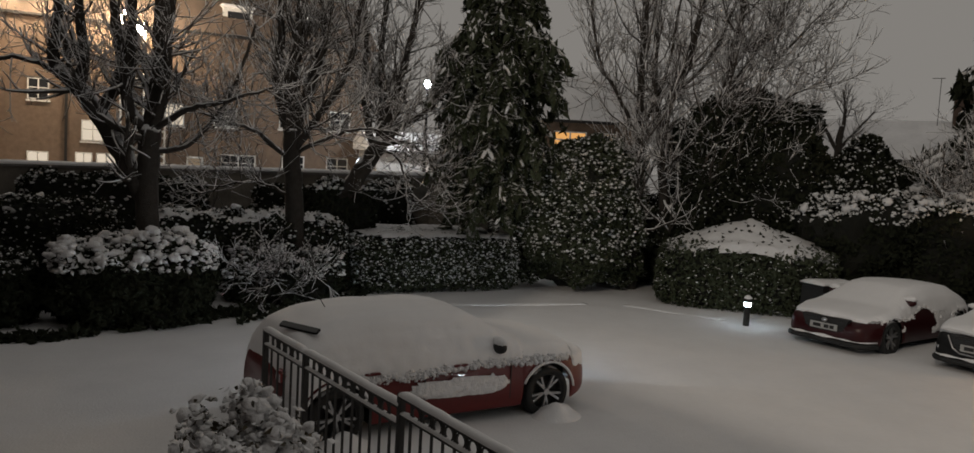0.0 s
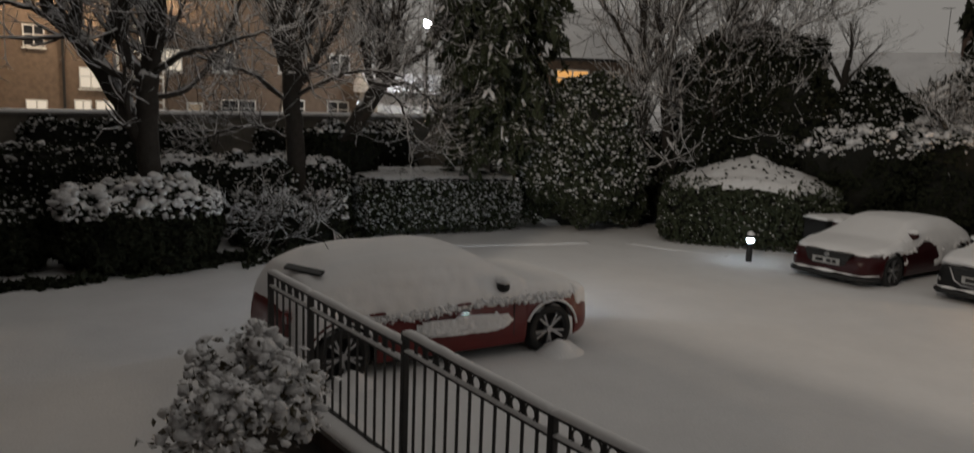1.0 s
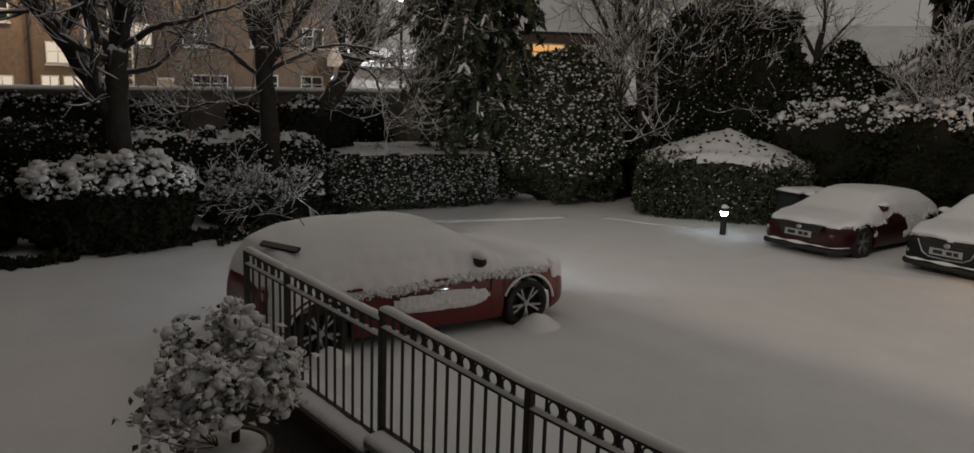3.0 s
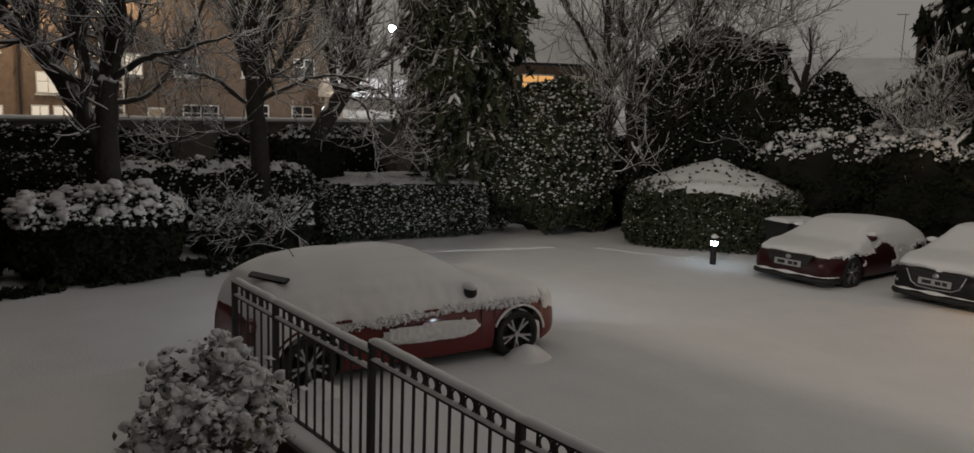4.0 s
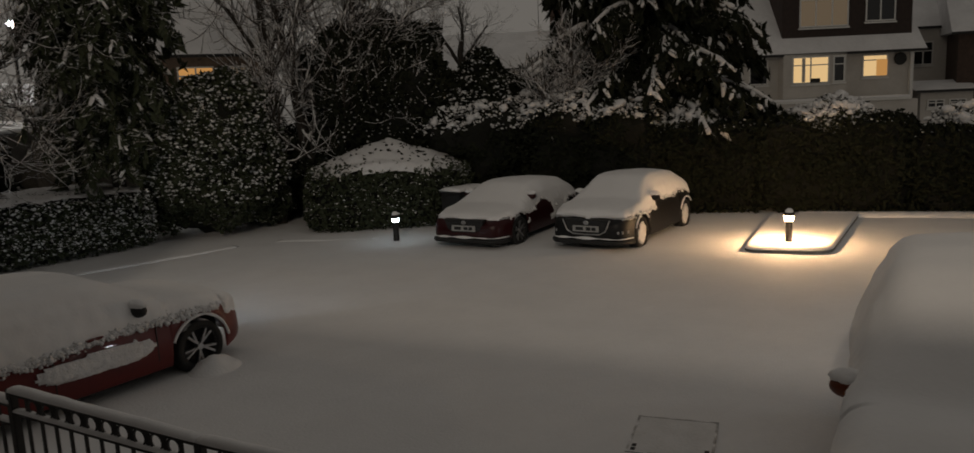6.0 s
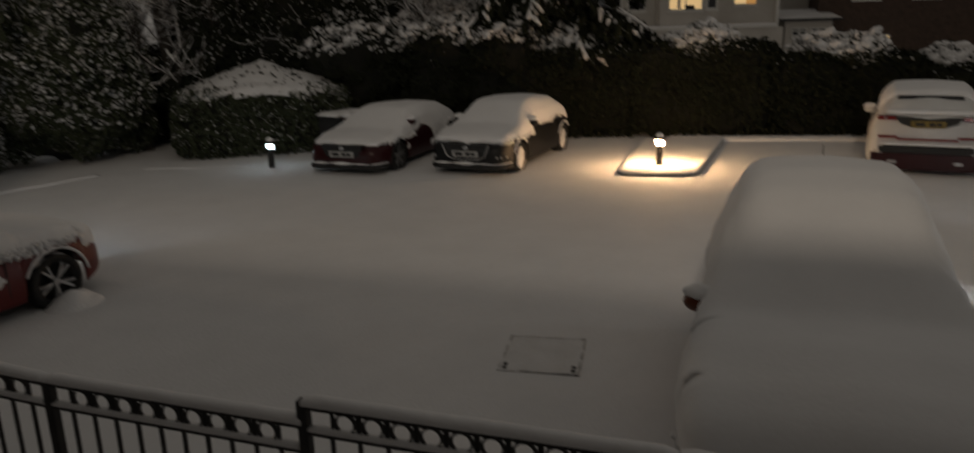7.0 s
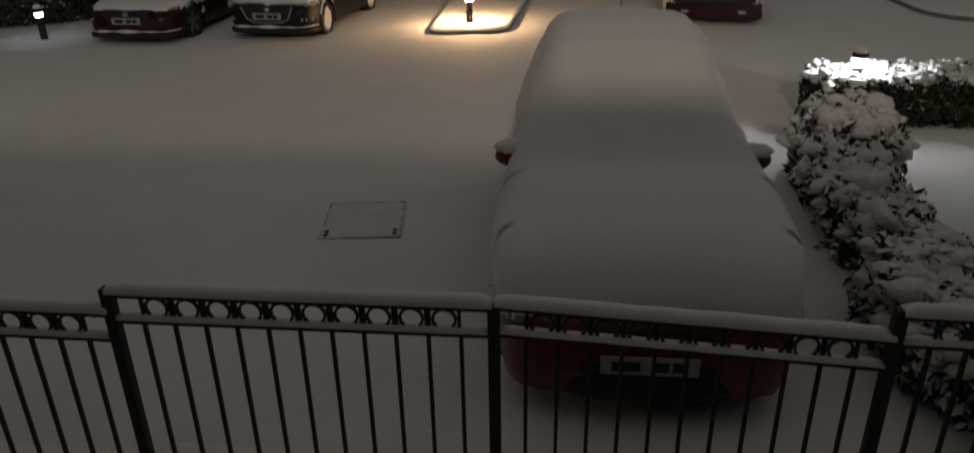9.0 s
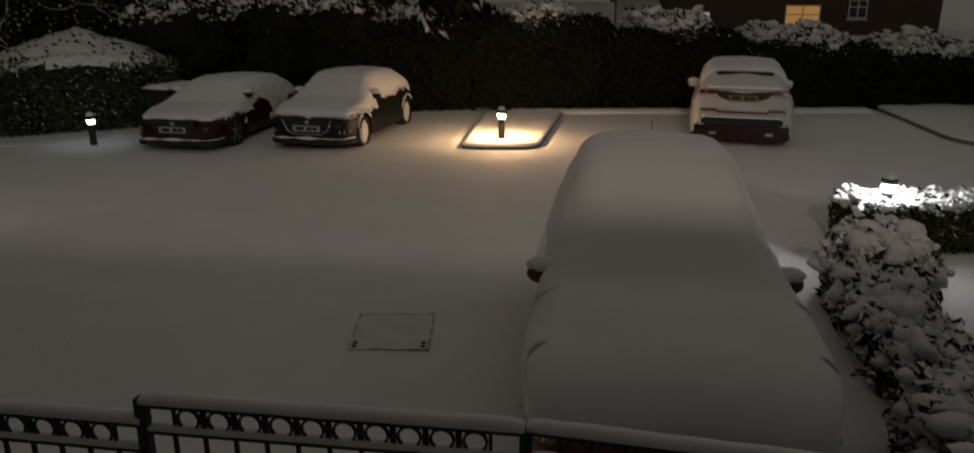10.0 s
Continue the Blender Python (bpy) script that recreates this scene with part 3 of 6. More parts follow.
def wheel(parent, x, y, side, hub, R=0.32, spokes=5, rim_mat=None):
    w = new("wheel")
    w.parent = parent
    w.matrix_basis = pose(x, y, hub, 90 if side > 0 else -90, 0, 0)
    vs, fs = lathe([(0.215, -0.1), (0.29, -0.1), (R - 0.01, -0.08), (R, -0.03), (R, 0.04), (R - 0.01, 0.085), (0.29, 0.1), (0.222, 0.095), (0.215, 0.06)], 36)
    solid("tyre", vs, fs, RUBBER, w, smooth=True)
    vs, fs = lathe([(0.222, 0.085), (0.21, 0.09), (0.2, 0.05), (0.19, 0.0), (0.0, -0.01)], 36)
    solid("rim", vs, fs, PLASTIC, w, smooth=True)
    bm = bmesh.new()
    for k in range(spokes):
        a = 2 * math.pi * k / spokes + 0.3
        M = Matrix.Rotation(a, 4, "Z")
        for d in (-0.1, 0.1):
            q = [bm.verts.new(M @ Vector(p)) for p in ((0.03, d * 0.25 - 0.014, 0.075), (0.03, d * 0.25 + 0.014, 0.075), (0.212, d + 0.014, 0.088), (0.212, d - 0.014, 0.088),
                                                      (0.03, d * 0.25 - 0.014, 0.045), (0.03, d * 0.25 + 0.014, 0.045), (0.212, d + 0.014, 0.05), (0.212, d - 0.014, 0.05))]
            for f in ((0, 1, 2, 3), (4, 7, 6, 5), (0, 4, 5, 1), (1, 5, 6, 2), (2, 6, 7, 3), (3, 7, 4, 0)):
                bm.faces.new([q[i] for i in f])
    part("spokes", bm, rim_mat or ALLOY, w)
    part("hub_cap", cyl_bm(0.045, 0.04, 0.085, seg=16), ALLOY, w)
    return w


def plate(parent, x, z, front=True, mat=None, y=0.0, tilt=0):
    p = part("number_plate", box_bm(-0.006, -0.26, -0.0555, 0.006, 0.26, 0.0555), mat or PLATE, parent, bevel=0.002)
    p.matrix_basis = pose(x, y, z, 0, tilt, 0 if front else 180)
    for k, (a, b) in enumerate(((-0.2, -0.05), (0.01, 0.1), (0.12, 0.2))):
        part("ink_bar", box_bm(0.0065, a, -0.03, 0.009, b, 0.03), INK, p)
    return p


def snow_mound(at, r, h, parent, seed=1, name="snow_drift"):
    n = 20
    vs, fs = [], []
    for i in range(n + 1):
        for j in range(n + 1):
            x, y = i / n * 2 - 1, j / n * 2 - 1
            d = math.hypot(x, y)
            z = h * max(0, 1 - d * d) ** 1.5 * (1 + 0.4 * noise.noise(Vector((x * 2, y * 2, seed)))) - 0.02
            vs.append((at[0] + x * r[0], at[1] + y * r[1], at[2] + z))
    for i in range(n):
        for j in range(n):
            a = i * (n + 1) + j
            fs.append((a, a + n + 1, a + n + 2, a + 1))
    return solid(name, vs, fs, SNOW, parent, smooth=True)


def car(m, label, body, paint, low, thick=0.10, snow_x=None, seed=1, rim=None, mirror=None, windows=(), mirror_x=0.55, mirror_z=0.9, sink=0.06):
    th = empty("car", m, label, "car", "parked cars")

    def add(name, mesh, mat, lab="", smooth=True):
        vs, fs = mesh
        return solid(name, [Vector(v) + Vector((0, 0, -sink)) for v in vs], fs, mat, th, lab, smooth)
    add("body", body.mesh(), paint)
    W = body.W
    part("underbody", box_bm(body.xr + 0.25, -W * 0.36, 0.12, body.xf - 0.3, W * 0.36, 0.62), PLASTIC, th)
    snow_x = snow_x or (body.xr + 0.02, body.xf - 0.05)
    add("snow_cover", body.snow(snow_x[0], snow_x[1], low, thick, seed), SNOW_CAR, "thick smooth snow over roof and bonnet")
    for x in (-body.wb / 2, body.wb / 2):
        for side in (-1, 1):
            wheel(th, x, -side * (W / 2 - 0.115), side, body.hub - sink, body.hub, rim_mat=rim)
    for x0, x1, z0, z1, sl0, sl1 in windows:
        for side in (-1, 1):
            add("side_window", body.patch(x0, x1, z0, z1, side, 0.006, slant0=sl0, slant1=sl1), GLASS_DARK, "dark side glass")
    for side in (-1, 1):
        mz = mirror_z - sink
        s = body.s_at(mirror_x, mirror_z, side)
        p = body.surf(mirror_x, s)
        y = p[1] - side * 0.08
        mo = ellipsoid("door_mirror", (mirror_x, y, mz), (0.075, 0.115, 0.075), mirror or paint, th)
        ellipsoid("snow_on_mirror", (mirror_x, y, mz + 0.065), (0.075, 0.12, 0.055), SNOW, mo, lumpy=0.2)
        part("mirror_arm", box_bm(mirror_x - 0.03, min(p[1], y), mz - 0.05, mirror_x + 0.03, max(p[1], y), mz - 0.02), PLASTIC, mo)
    part("sill", box_bm(-body.wb / 2 + 0.36, -W * 0.475, 0.12, body.wb / 2 - 0.36, W * 0.475, 0.21), PLASTIC, th, bevel=0.02)
    return th


def nose_x(b, y):
    """Where the nose stands, at y metres from the middle."""
    u = max(0.0, abs(y) / (b.W / 2) - 0.7) / 0.3
    return b.xf - 0.6 * (1 - math.sqrt(max(0.0, 1 - min(1.0, u) ** 2)))


def stuck_snow(th, b, x0, x1, z0, z1, side, seed, cover=0.0, thick=0.025, oval=False, sink=0.06, freq=4.0):
    """Ragged snow stuck to a flank: lumpy, with a broken edge and bare gaps."""
    nx, nz = max(8, int((x1 - x0) / 0.022)), max(6, int((z1 - z0) / 0.022))
    vs, fs, idx = [], [], {}
    for i in range(nx + 1):
        x = x0 + (x1 - x0) * i / nx
        for j in range(nz + 1):
            z = z0 + (z1 - z0) * j / nz
            u, w = 2 * i / nx - 1, 2 * j / nz - 1
            rim = (abs(u) ** 3 + abs(w) ** 3) ** (1 / 3) if oval else max(abs(u), abs(w))
            k = cover + noise.noise(Vector((x * freq, z * freq * 1.3, seed))) * (0.12 if oval else 0.8) + 0.12 * noise.noise(Vector((x * 17, z * 17, seed)))
            k += (0.93 - rim) * (2.2 if oval else 0.9)
            if k < 0:
                continue
            sv = b.s_at(x, z, side)
            q, nn = b.surf(x, sv), b.normal(x, sv)
            lump = 1 + 0.5 * noise.noise(Vector((x * 22, z * 22, seed)))
            idx[i, j] = len(vs)
            vs.append(Vector(q + nn * (0.004 + thick * min(1, k * 3.5) * lump)) - Vector((0, 0, sink)))
    for (i, j), a in idx.items():
        if (i + 1, j) in idx and (i, j + 1) in idx and (i + 1, j + 1) in idx:
            f = (a, idx[i + 1, j], idx[i + 1, j + 1], idx[i, j + 1])
            fs.append(f if side > 0 else f[::-1])
    return solid("stuck_snow", vs, fs, SNOW_LUMP, th, "ragged snow stuck to the flank", smooth=True)


def edge_lumps(th, b, low, x0, x1, side, seed, count=260, size=0.016, sink=0.06):
    """Grains and lumps along the lower edge of the snow cover."""
    rng = np.random.default_rng(seed)
    q = []
    for k in range(count):
        x = rng.uniform(x0, x1)
        sv = b.s_at(x, low(x, side) + rng.normal(0.02, 0.022), side)
        q.append(b.surf(x, sv) + b.normal(x, sv) * rng.uniform(0.0, 0.03) - np.array([0, 0, sink]))
    puffs(th, np.array(q), np.tile([0, 0, 1.0], (count, 1)), rng, count, size, flat=0.9)


def arch_snow(th, b, side, sink=0.06, ends=(0.15, 2.75)):
    """A thin rim of snow on each wheel arch's edge."""
    for c in (-b.wb / 2, b.wb / 2):
        pts = []
        for a in np.linspace(ends[0], ends[1], 20):
            x = c + (b.arch + 0.012) * math.cos(a)
            pts.append(((x, -side * (b.W / 2 + 0.004), b.hub + (b.arch + 0.012) * math.sin(a) - sink), 0.017 + 0.007 * noise.noise(Vector((a * 4, c, b.W)))))
        solid("snow_on_arch", *tubes([pts], 6), SNOW, th, smooth=True)


HATCH = [(-2.2, 0.75), (-2.05, 1.05), (-1.95, 1.16), (-1.5, 1.39), (-0.9, 1.46), (-0.2, 1.48), (0.25, 1.44), (1.1, 1.0), (1.5, 0.94), (1.95, 0.84), (2.12, 0.74), (2.16, 0.66)]
RED_TOP = [(-2.2, 0.75), (-2.1, 1.06), (-2.0, 1.24), (-1.55, 1.41), (-0.9, 1.47), (-0.2, 1.48), (0.25, 1.42), (1.05, 1.04), (1.5, 0.99), (1.9, 0.93), (2.08, 0.84), (2.15, 0.7)]


def hatch_body(wb=2.65, fo=0.86, ro=0.72, W=1.78, zs=1.0, roof_w=0.72, top=None):
    k0 = (wb + fo + ro) / 4.35
    return Body(wb, fo, ro, W, [(x * k0 + (fo - ro) / 2, z * zs) for x, z in top or HATCH], belt=(0.86 * zs, 0.96 * zs), roof_w=roof_w)


def red_car():
    b = hatch_body(wb=2.62, fo=0.68, ro=0.55, W=1.74, zs=0.85, top=RED_TOP)
    low = lambda x, s: 0.44 if x < -1.4 else 0.67 + 0.03 * math.sin(x * 3) if x < 0.7 else 0.7 if x < 1.66 else 0.56
    th = car(pose(1.76, 10.12, 0, 0, 0, 17), "red hatchback blanketed in thick snow, parked behind the railing", b, RED,
             low, 0.08, seed=3, mirror=PLASTIC, snow_x=(b.xr - 0.0, b.xf - 0.02), mirror_x=0.62)
    edge_lumps(th, b, low, -1.25, 1.6, 1, 31, 900)
    stuck_snow(th, b, -0.56, 0.8, 0.37, 0.62, 1, 4.0, cover=0.0, thick=0.045, oval=True)
    stuck_snow(th, b, -1.9, -1.62, 0.25, 0.6, 1, 2.0, cover=0.1)
    arch_snow(th, b, 1)
    for x in (-0.95, 0.1):
        p = b.surf(x, b.s_at(x, 0.78, 1))
        part("door_handle", box_bm(x - 0.09, p[1] - 0.075, 0.67, x + 0.09, p[1] + 0.01, 0.695), RED, th, bevel=0.006)
    part("door_seam", box_bm(-0.335, -0.874, 0.22, -0.325, -0.86, 0.62), PLASTIC, th)
    part("front_door_seam", box_bm(0.765, -0.872, 0.25, 0.775, -0.86, 0.62), PLASTIC, th)
    solid("aerial", *tubes([[((-1.15, 0, 1.2), 0.006), ((-1.3, 0, 1.44), 0.003)]]), PLASTIC, th)
    part("rear_lamp", box_bm(b.xr - 0.0, -0.72, 0.6, b.xr + 0.25, -0.5, 0.74), TAIL, th, bevel=0.03)
    gap = part("rear_screen_gap", box_bm(-0.045, -0.29, -0.014, 0.045, 0.29, 0.014), GLASS_DARK, th, "bare dark strip of rear glass", bevel=0.02)
    gap.matrix_basis = pose(-1.6, -0.44, 1.125, 0, -35, 24)
    part("front_lamp", box_bm(b.xf - 0.34, -0.76, 0.5, b.xf - 0.14, -0.6, 0.6), LENS, th, bevel=0.03)
    snow_mound((b.wb / 2 + 0.06, -0.98, 0), (0.36, 0.28), 0.17, th, 2)
    snow_mound((-b.wb / 2 + 0.02, -0.98, 0), (0.36, 0.28), 0.14, th, 3)


def front_details(th, b, z_shift, chrome=True):
    """Grille, lamps, plate and bumper with its ledge of snow, all following the nose."""
    x = b.xf
    def slab(name, outline, x0, x1, mat, lab=""):
        bm = bmesh.new()
        f = [bm.verts.new((x0, y, z + z_shift)) for y, z in outline]
        g = [bm.verts.new((x1, y, z + z_shift)) for y, z in outline]
        bm.faces.new(f[::-1])
        bm.faces.new(g)
        n = len(f)
        for i in range(n):
            bm.faces.new((f[i], f[(i + 1) % n], g[(i + 1) % n], g[i]))
        return part(name, bm, mat, th, lab, bevel=0.008)
    grille = slab("grille", [(-0.45, 0.63), (-0.36, 0.42), (-0.26, 0.37), (0.26, 0.37), (0.36, 0.42), (0.45, 0.63)], x - 0.12, x - 0.0, PLASTIC, "black mesh grille")
    for z in (0.43, 0.48, 0.58):
        part("grille_slat", box_bm(x + 0.0, -0.36, z + z_shift, x + 0.006, 0.36, z + 0.012 + z_shift), GLASS_DARK, grille)
    if chrome:
        solid("chrome_surround", *tubes([[((x + 0.008, y, z + z_shift), 0.013) for y, z in ((-0.47, 0.62), (-0.38, 0.42), (-0.27, 0.36), (0, 0.35), (0.27, 0.36), (0.38, 0.42), (0.47, 0.62))]], 6), ALLOY, th, "chrome grille surround", smooth=True)
    ys = np.linspace(-b.W / 2 * 0.97, b.W / 2 * 0.97, 25)
    solid("bumper_lip", *tubes([[((nose_x(b, y) - 0.0, y, 0.215 + z_shift), 0.045) for y in ys]], 8), PLASTIC, th, smooth=True)
    solid("snow_on_bumper", *tubes([[((nose_x(b, y) + 0.015, y, 0.285 + z_shift), max(0.004, 0.017 + 0.03 * noise.noise(Vector((y * 4, b.W, 0))))) for y in ys]], 8), SNOW, th, "ledge of snow on the bumper", smooth=True)
    for s in (-1, 1):
        vs, fs = b.patch(x - 0.52, x - 0.1, 0.6 + z_shift + 0.06, 0.68 + z_shift + 0.06, s, 0.012, 10, 4, 0.12, 0.0)
        solid("head_lamp", [Vector(v) - Vector((0, 0, 0.06)) for v in vs], fs, LENS, th, smooth=True)
        for k in range(3 if chrome else 0):
            yy = s * (0.62 + 0.06 * k)
            part("fog_lamp", box_bm(nose_x(b, yy) - 0.04, yy - 0.012, 0.38 + z_shift, nose_x(b, yy) + 0.012, yy + 0.012, 0.43 + z_shift), LENS, th, bevel=0.004)
    plate(th, x + 0.02, 0.46 + z_shift)
    ellipsoid("badge", (x + 0.01, 0, 0.57 + z_shift), (0.012, 0.055, 0.04), ALLOY, th)


def maroon_car():
    b = hatch_body(wb=2.45, fo=0.8, ro=0.5, W=1.66, zs=0.76)
    low = lambda x, s: 0.44 if x < -1.15 else 0.64 + 0.12 * math.sin(x * 4 + 1) if x < 0.6 else 0.6
    th = car(pose(11.38, 13.62, 0, 0, 0, 201), "dark red hatchback with snow on roof and bonnet", b, MAROON,
             low, 0.06, seed=7, mirror=MAROON)
    edge_lumps(th, b, low, -1.4, 1.6, -1, 32, 200)
    stuck_snow(th, b, -1.0, -0.1, 0.3, 0.7, -1, 9.0, cover=-0.15, freq=3.0)
    stuck_snow(th, b, 0.5, 1.5, 0.3, 0.6, -1, 5.0, cover=-0.5, freq=6.0)
    front_details(th, b, -0.07, chrome=False)


def black_car():
    b = hatch_body(wb=2.4, fo=0.74, ro=0.48, W=1.62, zs=0.845)
    low = lambda x, s: 0.74 if x < -1.3 else 0.8 + 0.03 * math.sin(x * 5) if x < 0.5 else 0.66
    th = car(pose(12.6, 11.48, 0, 0, 0, 198), "black small hatchback, snow heaped on roof and bonnet", b, BLACKP,
             low, 0.07, seed=11, mirror=BLACKP, rim=SNOW)
    edge_lumps(th, b, low, -1.4, 1.6, -1, 33, 220)
    arch_snow(th, b, -1, ends=(0.4, 2.4))
    for x in (-b.wb / 2, b.wb / 2):
        ellipsoid("snow_on_wheel", (x, b.W / 2 - 0.022, 0.24), (0.17, 0.012, 0.2), SNOW_LUMP, th, "snow packed against the wheel", lumpy=0.35)
    front_details(th, b, -0.05)


def far_car():
    b = hatch_body(wb=2.5, fo=0.8, ro=0.6, W=1.7, zs=0.95)
    th = car(pose(20.9, -1.35, 0.12, 0, 0, -57), "grey parked car beside the hedge, dusted with snow", b, WHITEP,
             lambda x, s: 0.85, 0.07, seed=19, mirror=WHITEP, windows=((-1.4, -0.62, 0.95, 1.18, 0.25, 0), (-0.55, 0.5, 0.93, 1.2, 0, -0.35)))
    for s in (-1, 1):
        part("tail_lamp", box_bm(b.xr - 0.01, s * 0.6 - 0.12, 0.7, b.xr + 0.15, s * 0.6 + 0.12, 0.85), TAIL, th, bevel=0.02)


def orange_car():
    top = [(-2.05, 0.8), (-1.95, 1.05), (-1.75, 1.5), (-1.3, 1.64), (-0.6, 1.66), (-0.22, 1.6), (0.74, 1.02), (0.84, 1.01), (1.3, 1.05), (1.75, 0.98), (1.98, 0.86), (2.08, 0.7)]
    b = Body(2.6, 0.84, 0.66, 1.7, top, belt=(0.92, 1.0), roof_w=0.67)
    th = car(pose(5.94, 2.67, 0, 0, 0, 204), "orange crossover with its nose to the railing, buried in snow", b, ORANGE,
             lambda x, s: 0.62, 0.1, seed=13, mirror=ORANGE, mirror_x=0.4, mirror_z=1.0)
    edge_lumps(th, b, lambda x, s: 0.62, 0.4, 2.0, 1, 34, 160)
    edge_lumps(th, b, lambda x, s: 0.62, 0.4, 2.0, -1, 35, 160)
    x = b.xf
    ellipsoid("bumper", (x - 0.44, 0, 0.26), (0.52, 0.86, 0.2), PLASTIC, th)
    part("grille", box_bm(x - 0.14, -0.4, 0.5, x + 0.0, 0.4, 0.64), PLASTIC, th, bevel=0.03)
    part("lower_intake", box_bm(x - 0.12, -0.4, 0.33, x + 0.02, 0.4, 0.42), PLASTIC, th, bevel=0.03)
    for s in (-1, 1):
        part("head_lamp", box_bm(x - 0.4, s * 0.62 - 0.14, 0.56, x - 0.08, s * 0.62 + 0.14, 0.68), LENS, th, bevel=0.04)
        part("daytime_lamp", box_bm(x - 0.2, s * 0.52 - 0.03, 0.36, x - 0.06, s * 0.52 + 0.1, 0.42), LENS, th, bevel=0.015)
    plate(th, x + 0.03, 0.42)
    solid("aerial", *tubes([[((-1.3, 0, 1.55), 0.006), ((-1.45, 0, 1.75), 0.003)]]), PLASTIC, th)


def white_suv():
    top = [(-2.25, 0.85), (-2.2, 1.1), (-2.1, 1.18), (-1.78, 1.4), (-1.2, 1.46), (-0.4, 1.48), (0.2, 1.43), (1.0, 1.1), (1.5, 1.03), (2.0, 0.9), (2.25, 0.72)]
    b = Body(2.6, 0.85, 0.85, 1.86, top, belt=(0.88, 0.96), roof_w=0.7, hub=0.34, arch=0.4, clear=0.26)
    th = car(pose(17.35, 5.0, 0, 0, 0, 16), "white estate car backed by the hedge, thin snow on roof", b, WHITEP,
             lambda x, s: 1.12, 0.08, snow_x=(b.xr + 0.5, b.xf - 0.05), seed=17, mirror=WHITEP, windows=((-1.8, -0.7, 1.0, 1.24, 0.3, 0), (-0.6, 0.5, 0.98, 1.25, 0, -0.4)), sink=0.1)
    x = b.xr
    screen = part("rear_screen", box_bm(-0.055, -0.5, -0.02, 0.055, 0.5, 0.02), GLASS_DARK, th, "bare dark strip of rear glass", bevel=0.015)
    screen.matrix_basis = pose(x + 0.36, 0, 1.275, 0, -42, 0)
    for s in (-1, 1):
        lamp = part("tail_lamp", box_bm(x + 0.02, s * 0.64 - 0.17, 0.93, x + 0.3, s * 0.64 + 0.15, 1.0), TAIL, th, bevel=0.02)
        part("lamp_glint", box_bm(x + 0.012, s * 0.66 - 0.01, 0.94, x + 0.022, s * 0.66 + 0.01, 0.99), LENS, lamp)
        part("reflector", box_bm(x - 0.03, s * 0.6 - 0.15, 0.63, x + 0.1, s * 0.6 + 0.15, 0.67), TAIL, th, bevel=0.01)
        part("exhaust", box_bm(x - 0.06, s * 0.5 - 0.08, 0.2, x + 0.1, s * 0.5 + 0.08, 0.25), ALLOY, th, bevel=0.02)
    bm = bmesh.new()
    ring = [(-0.52, 0.99), (-0.42, 0.88), (-0.25, 0.82), (0.25, 0.82), (0.42, 0.88), (0.52, 0.99), (0.3, 0.98), (0, 0.95), (-0.3, 0.98)]
    f, g = [bm.verts.new((x + 0.02, y, z)) for y, z in ring], [bm.verts.new((x + 0.16, y, z)) for y, z in ring]
    bm.faces.new(f)
    for i in range(len(ring)):
        bm.faces.new((f[i], g[i], g[(i + 1) % len(ring)], f[(i + 1) % len(ring)]))
    part("tailgate_recess", bm, PLASTIC, th, "dark recess over the plate")
    plate(th, x + 0.012, 0.87, False, PLATE_Y)
    part("tailgate_seam", box_bm(x - 0.02, -0.46, 0.6, x + 0.05, 0.46, 0.63), TAIL, th)
    part("rear_bumper", box_bm(x - 0.06, -0.72, 0.34, x + 0.2, 0.72, 0.53), PLASTIC, th, bevel=0.05)
    part("rear_valance", box_bm(x - 0.03, -0.84, 0.08, x + 0.3, 0.84, 0.42), MAROON, th, "dark lower bumper", bevel=0.05)
    snow_strip("snow_on_bumper", -0.7, 0.7, 0.52, 0.52, 0.12, 0.04, th, 3).matrix_basis = pose(x - 0.01, 0, 0, 0, 0, 90)
    snow_strip("snow_on_tailgate", -0.66, 0.66, 1.04, 1.04, 0.18, 0.07, th, 5).matrix_basis = pose(x + 0.12, 0, 0, 0, 0, 90)


def storage_box():
    th = empty("storage_box", pose(11.15, 15.0, 0, 0, 0, 10), "dark garden storage box with snow on its lid", "storage box")
    part("body", box_bm(-0.45, -0.3, 0, 0.45, 0.3, 0.78), PLASTIC, th, bevel=0.02)
    part("lid", box_bm(-0.48, -0.33, 0.78, 0.48, 0.33, 0.83), PLASTIC, th, bevel=0.015)
    snow_strip("snow_on_lid", -0.48, 0.48, 0.83, 0.83, 0.62, 0.08, th, 2)


red_car()
maroon_car()
black_car()
orange_car()
white_suv()
far_car()
storage_box()

RIGHT, AHEAD = np.array([0.9687, -0.2486, 0]), np.array([0.2486, 0.9687, 0])
UP = np.array([0, 0, 1.0])


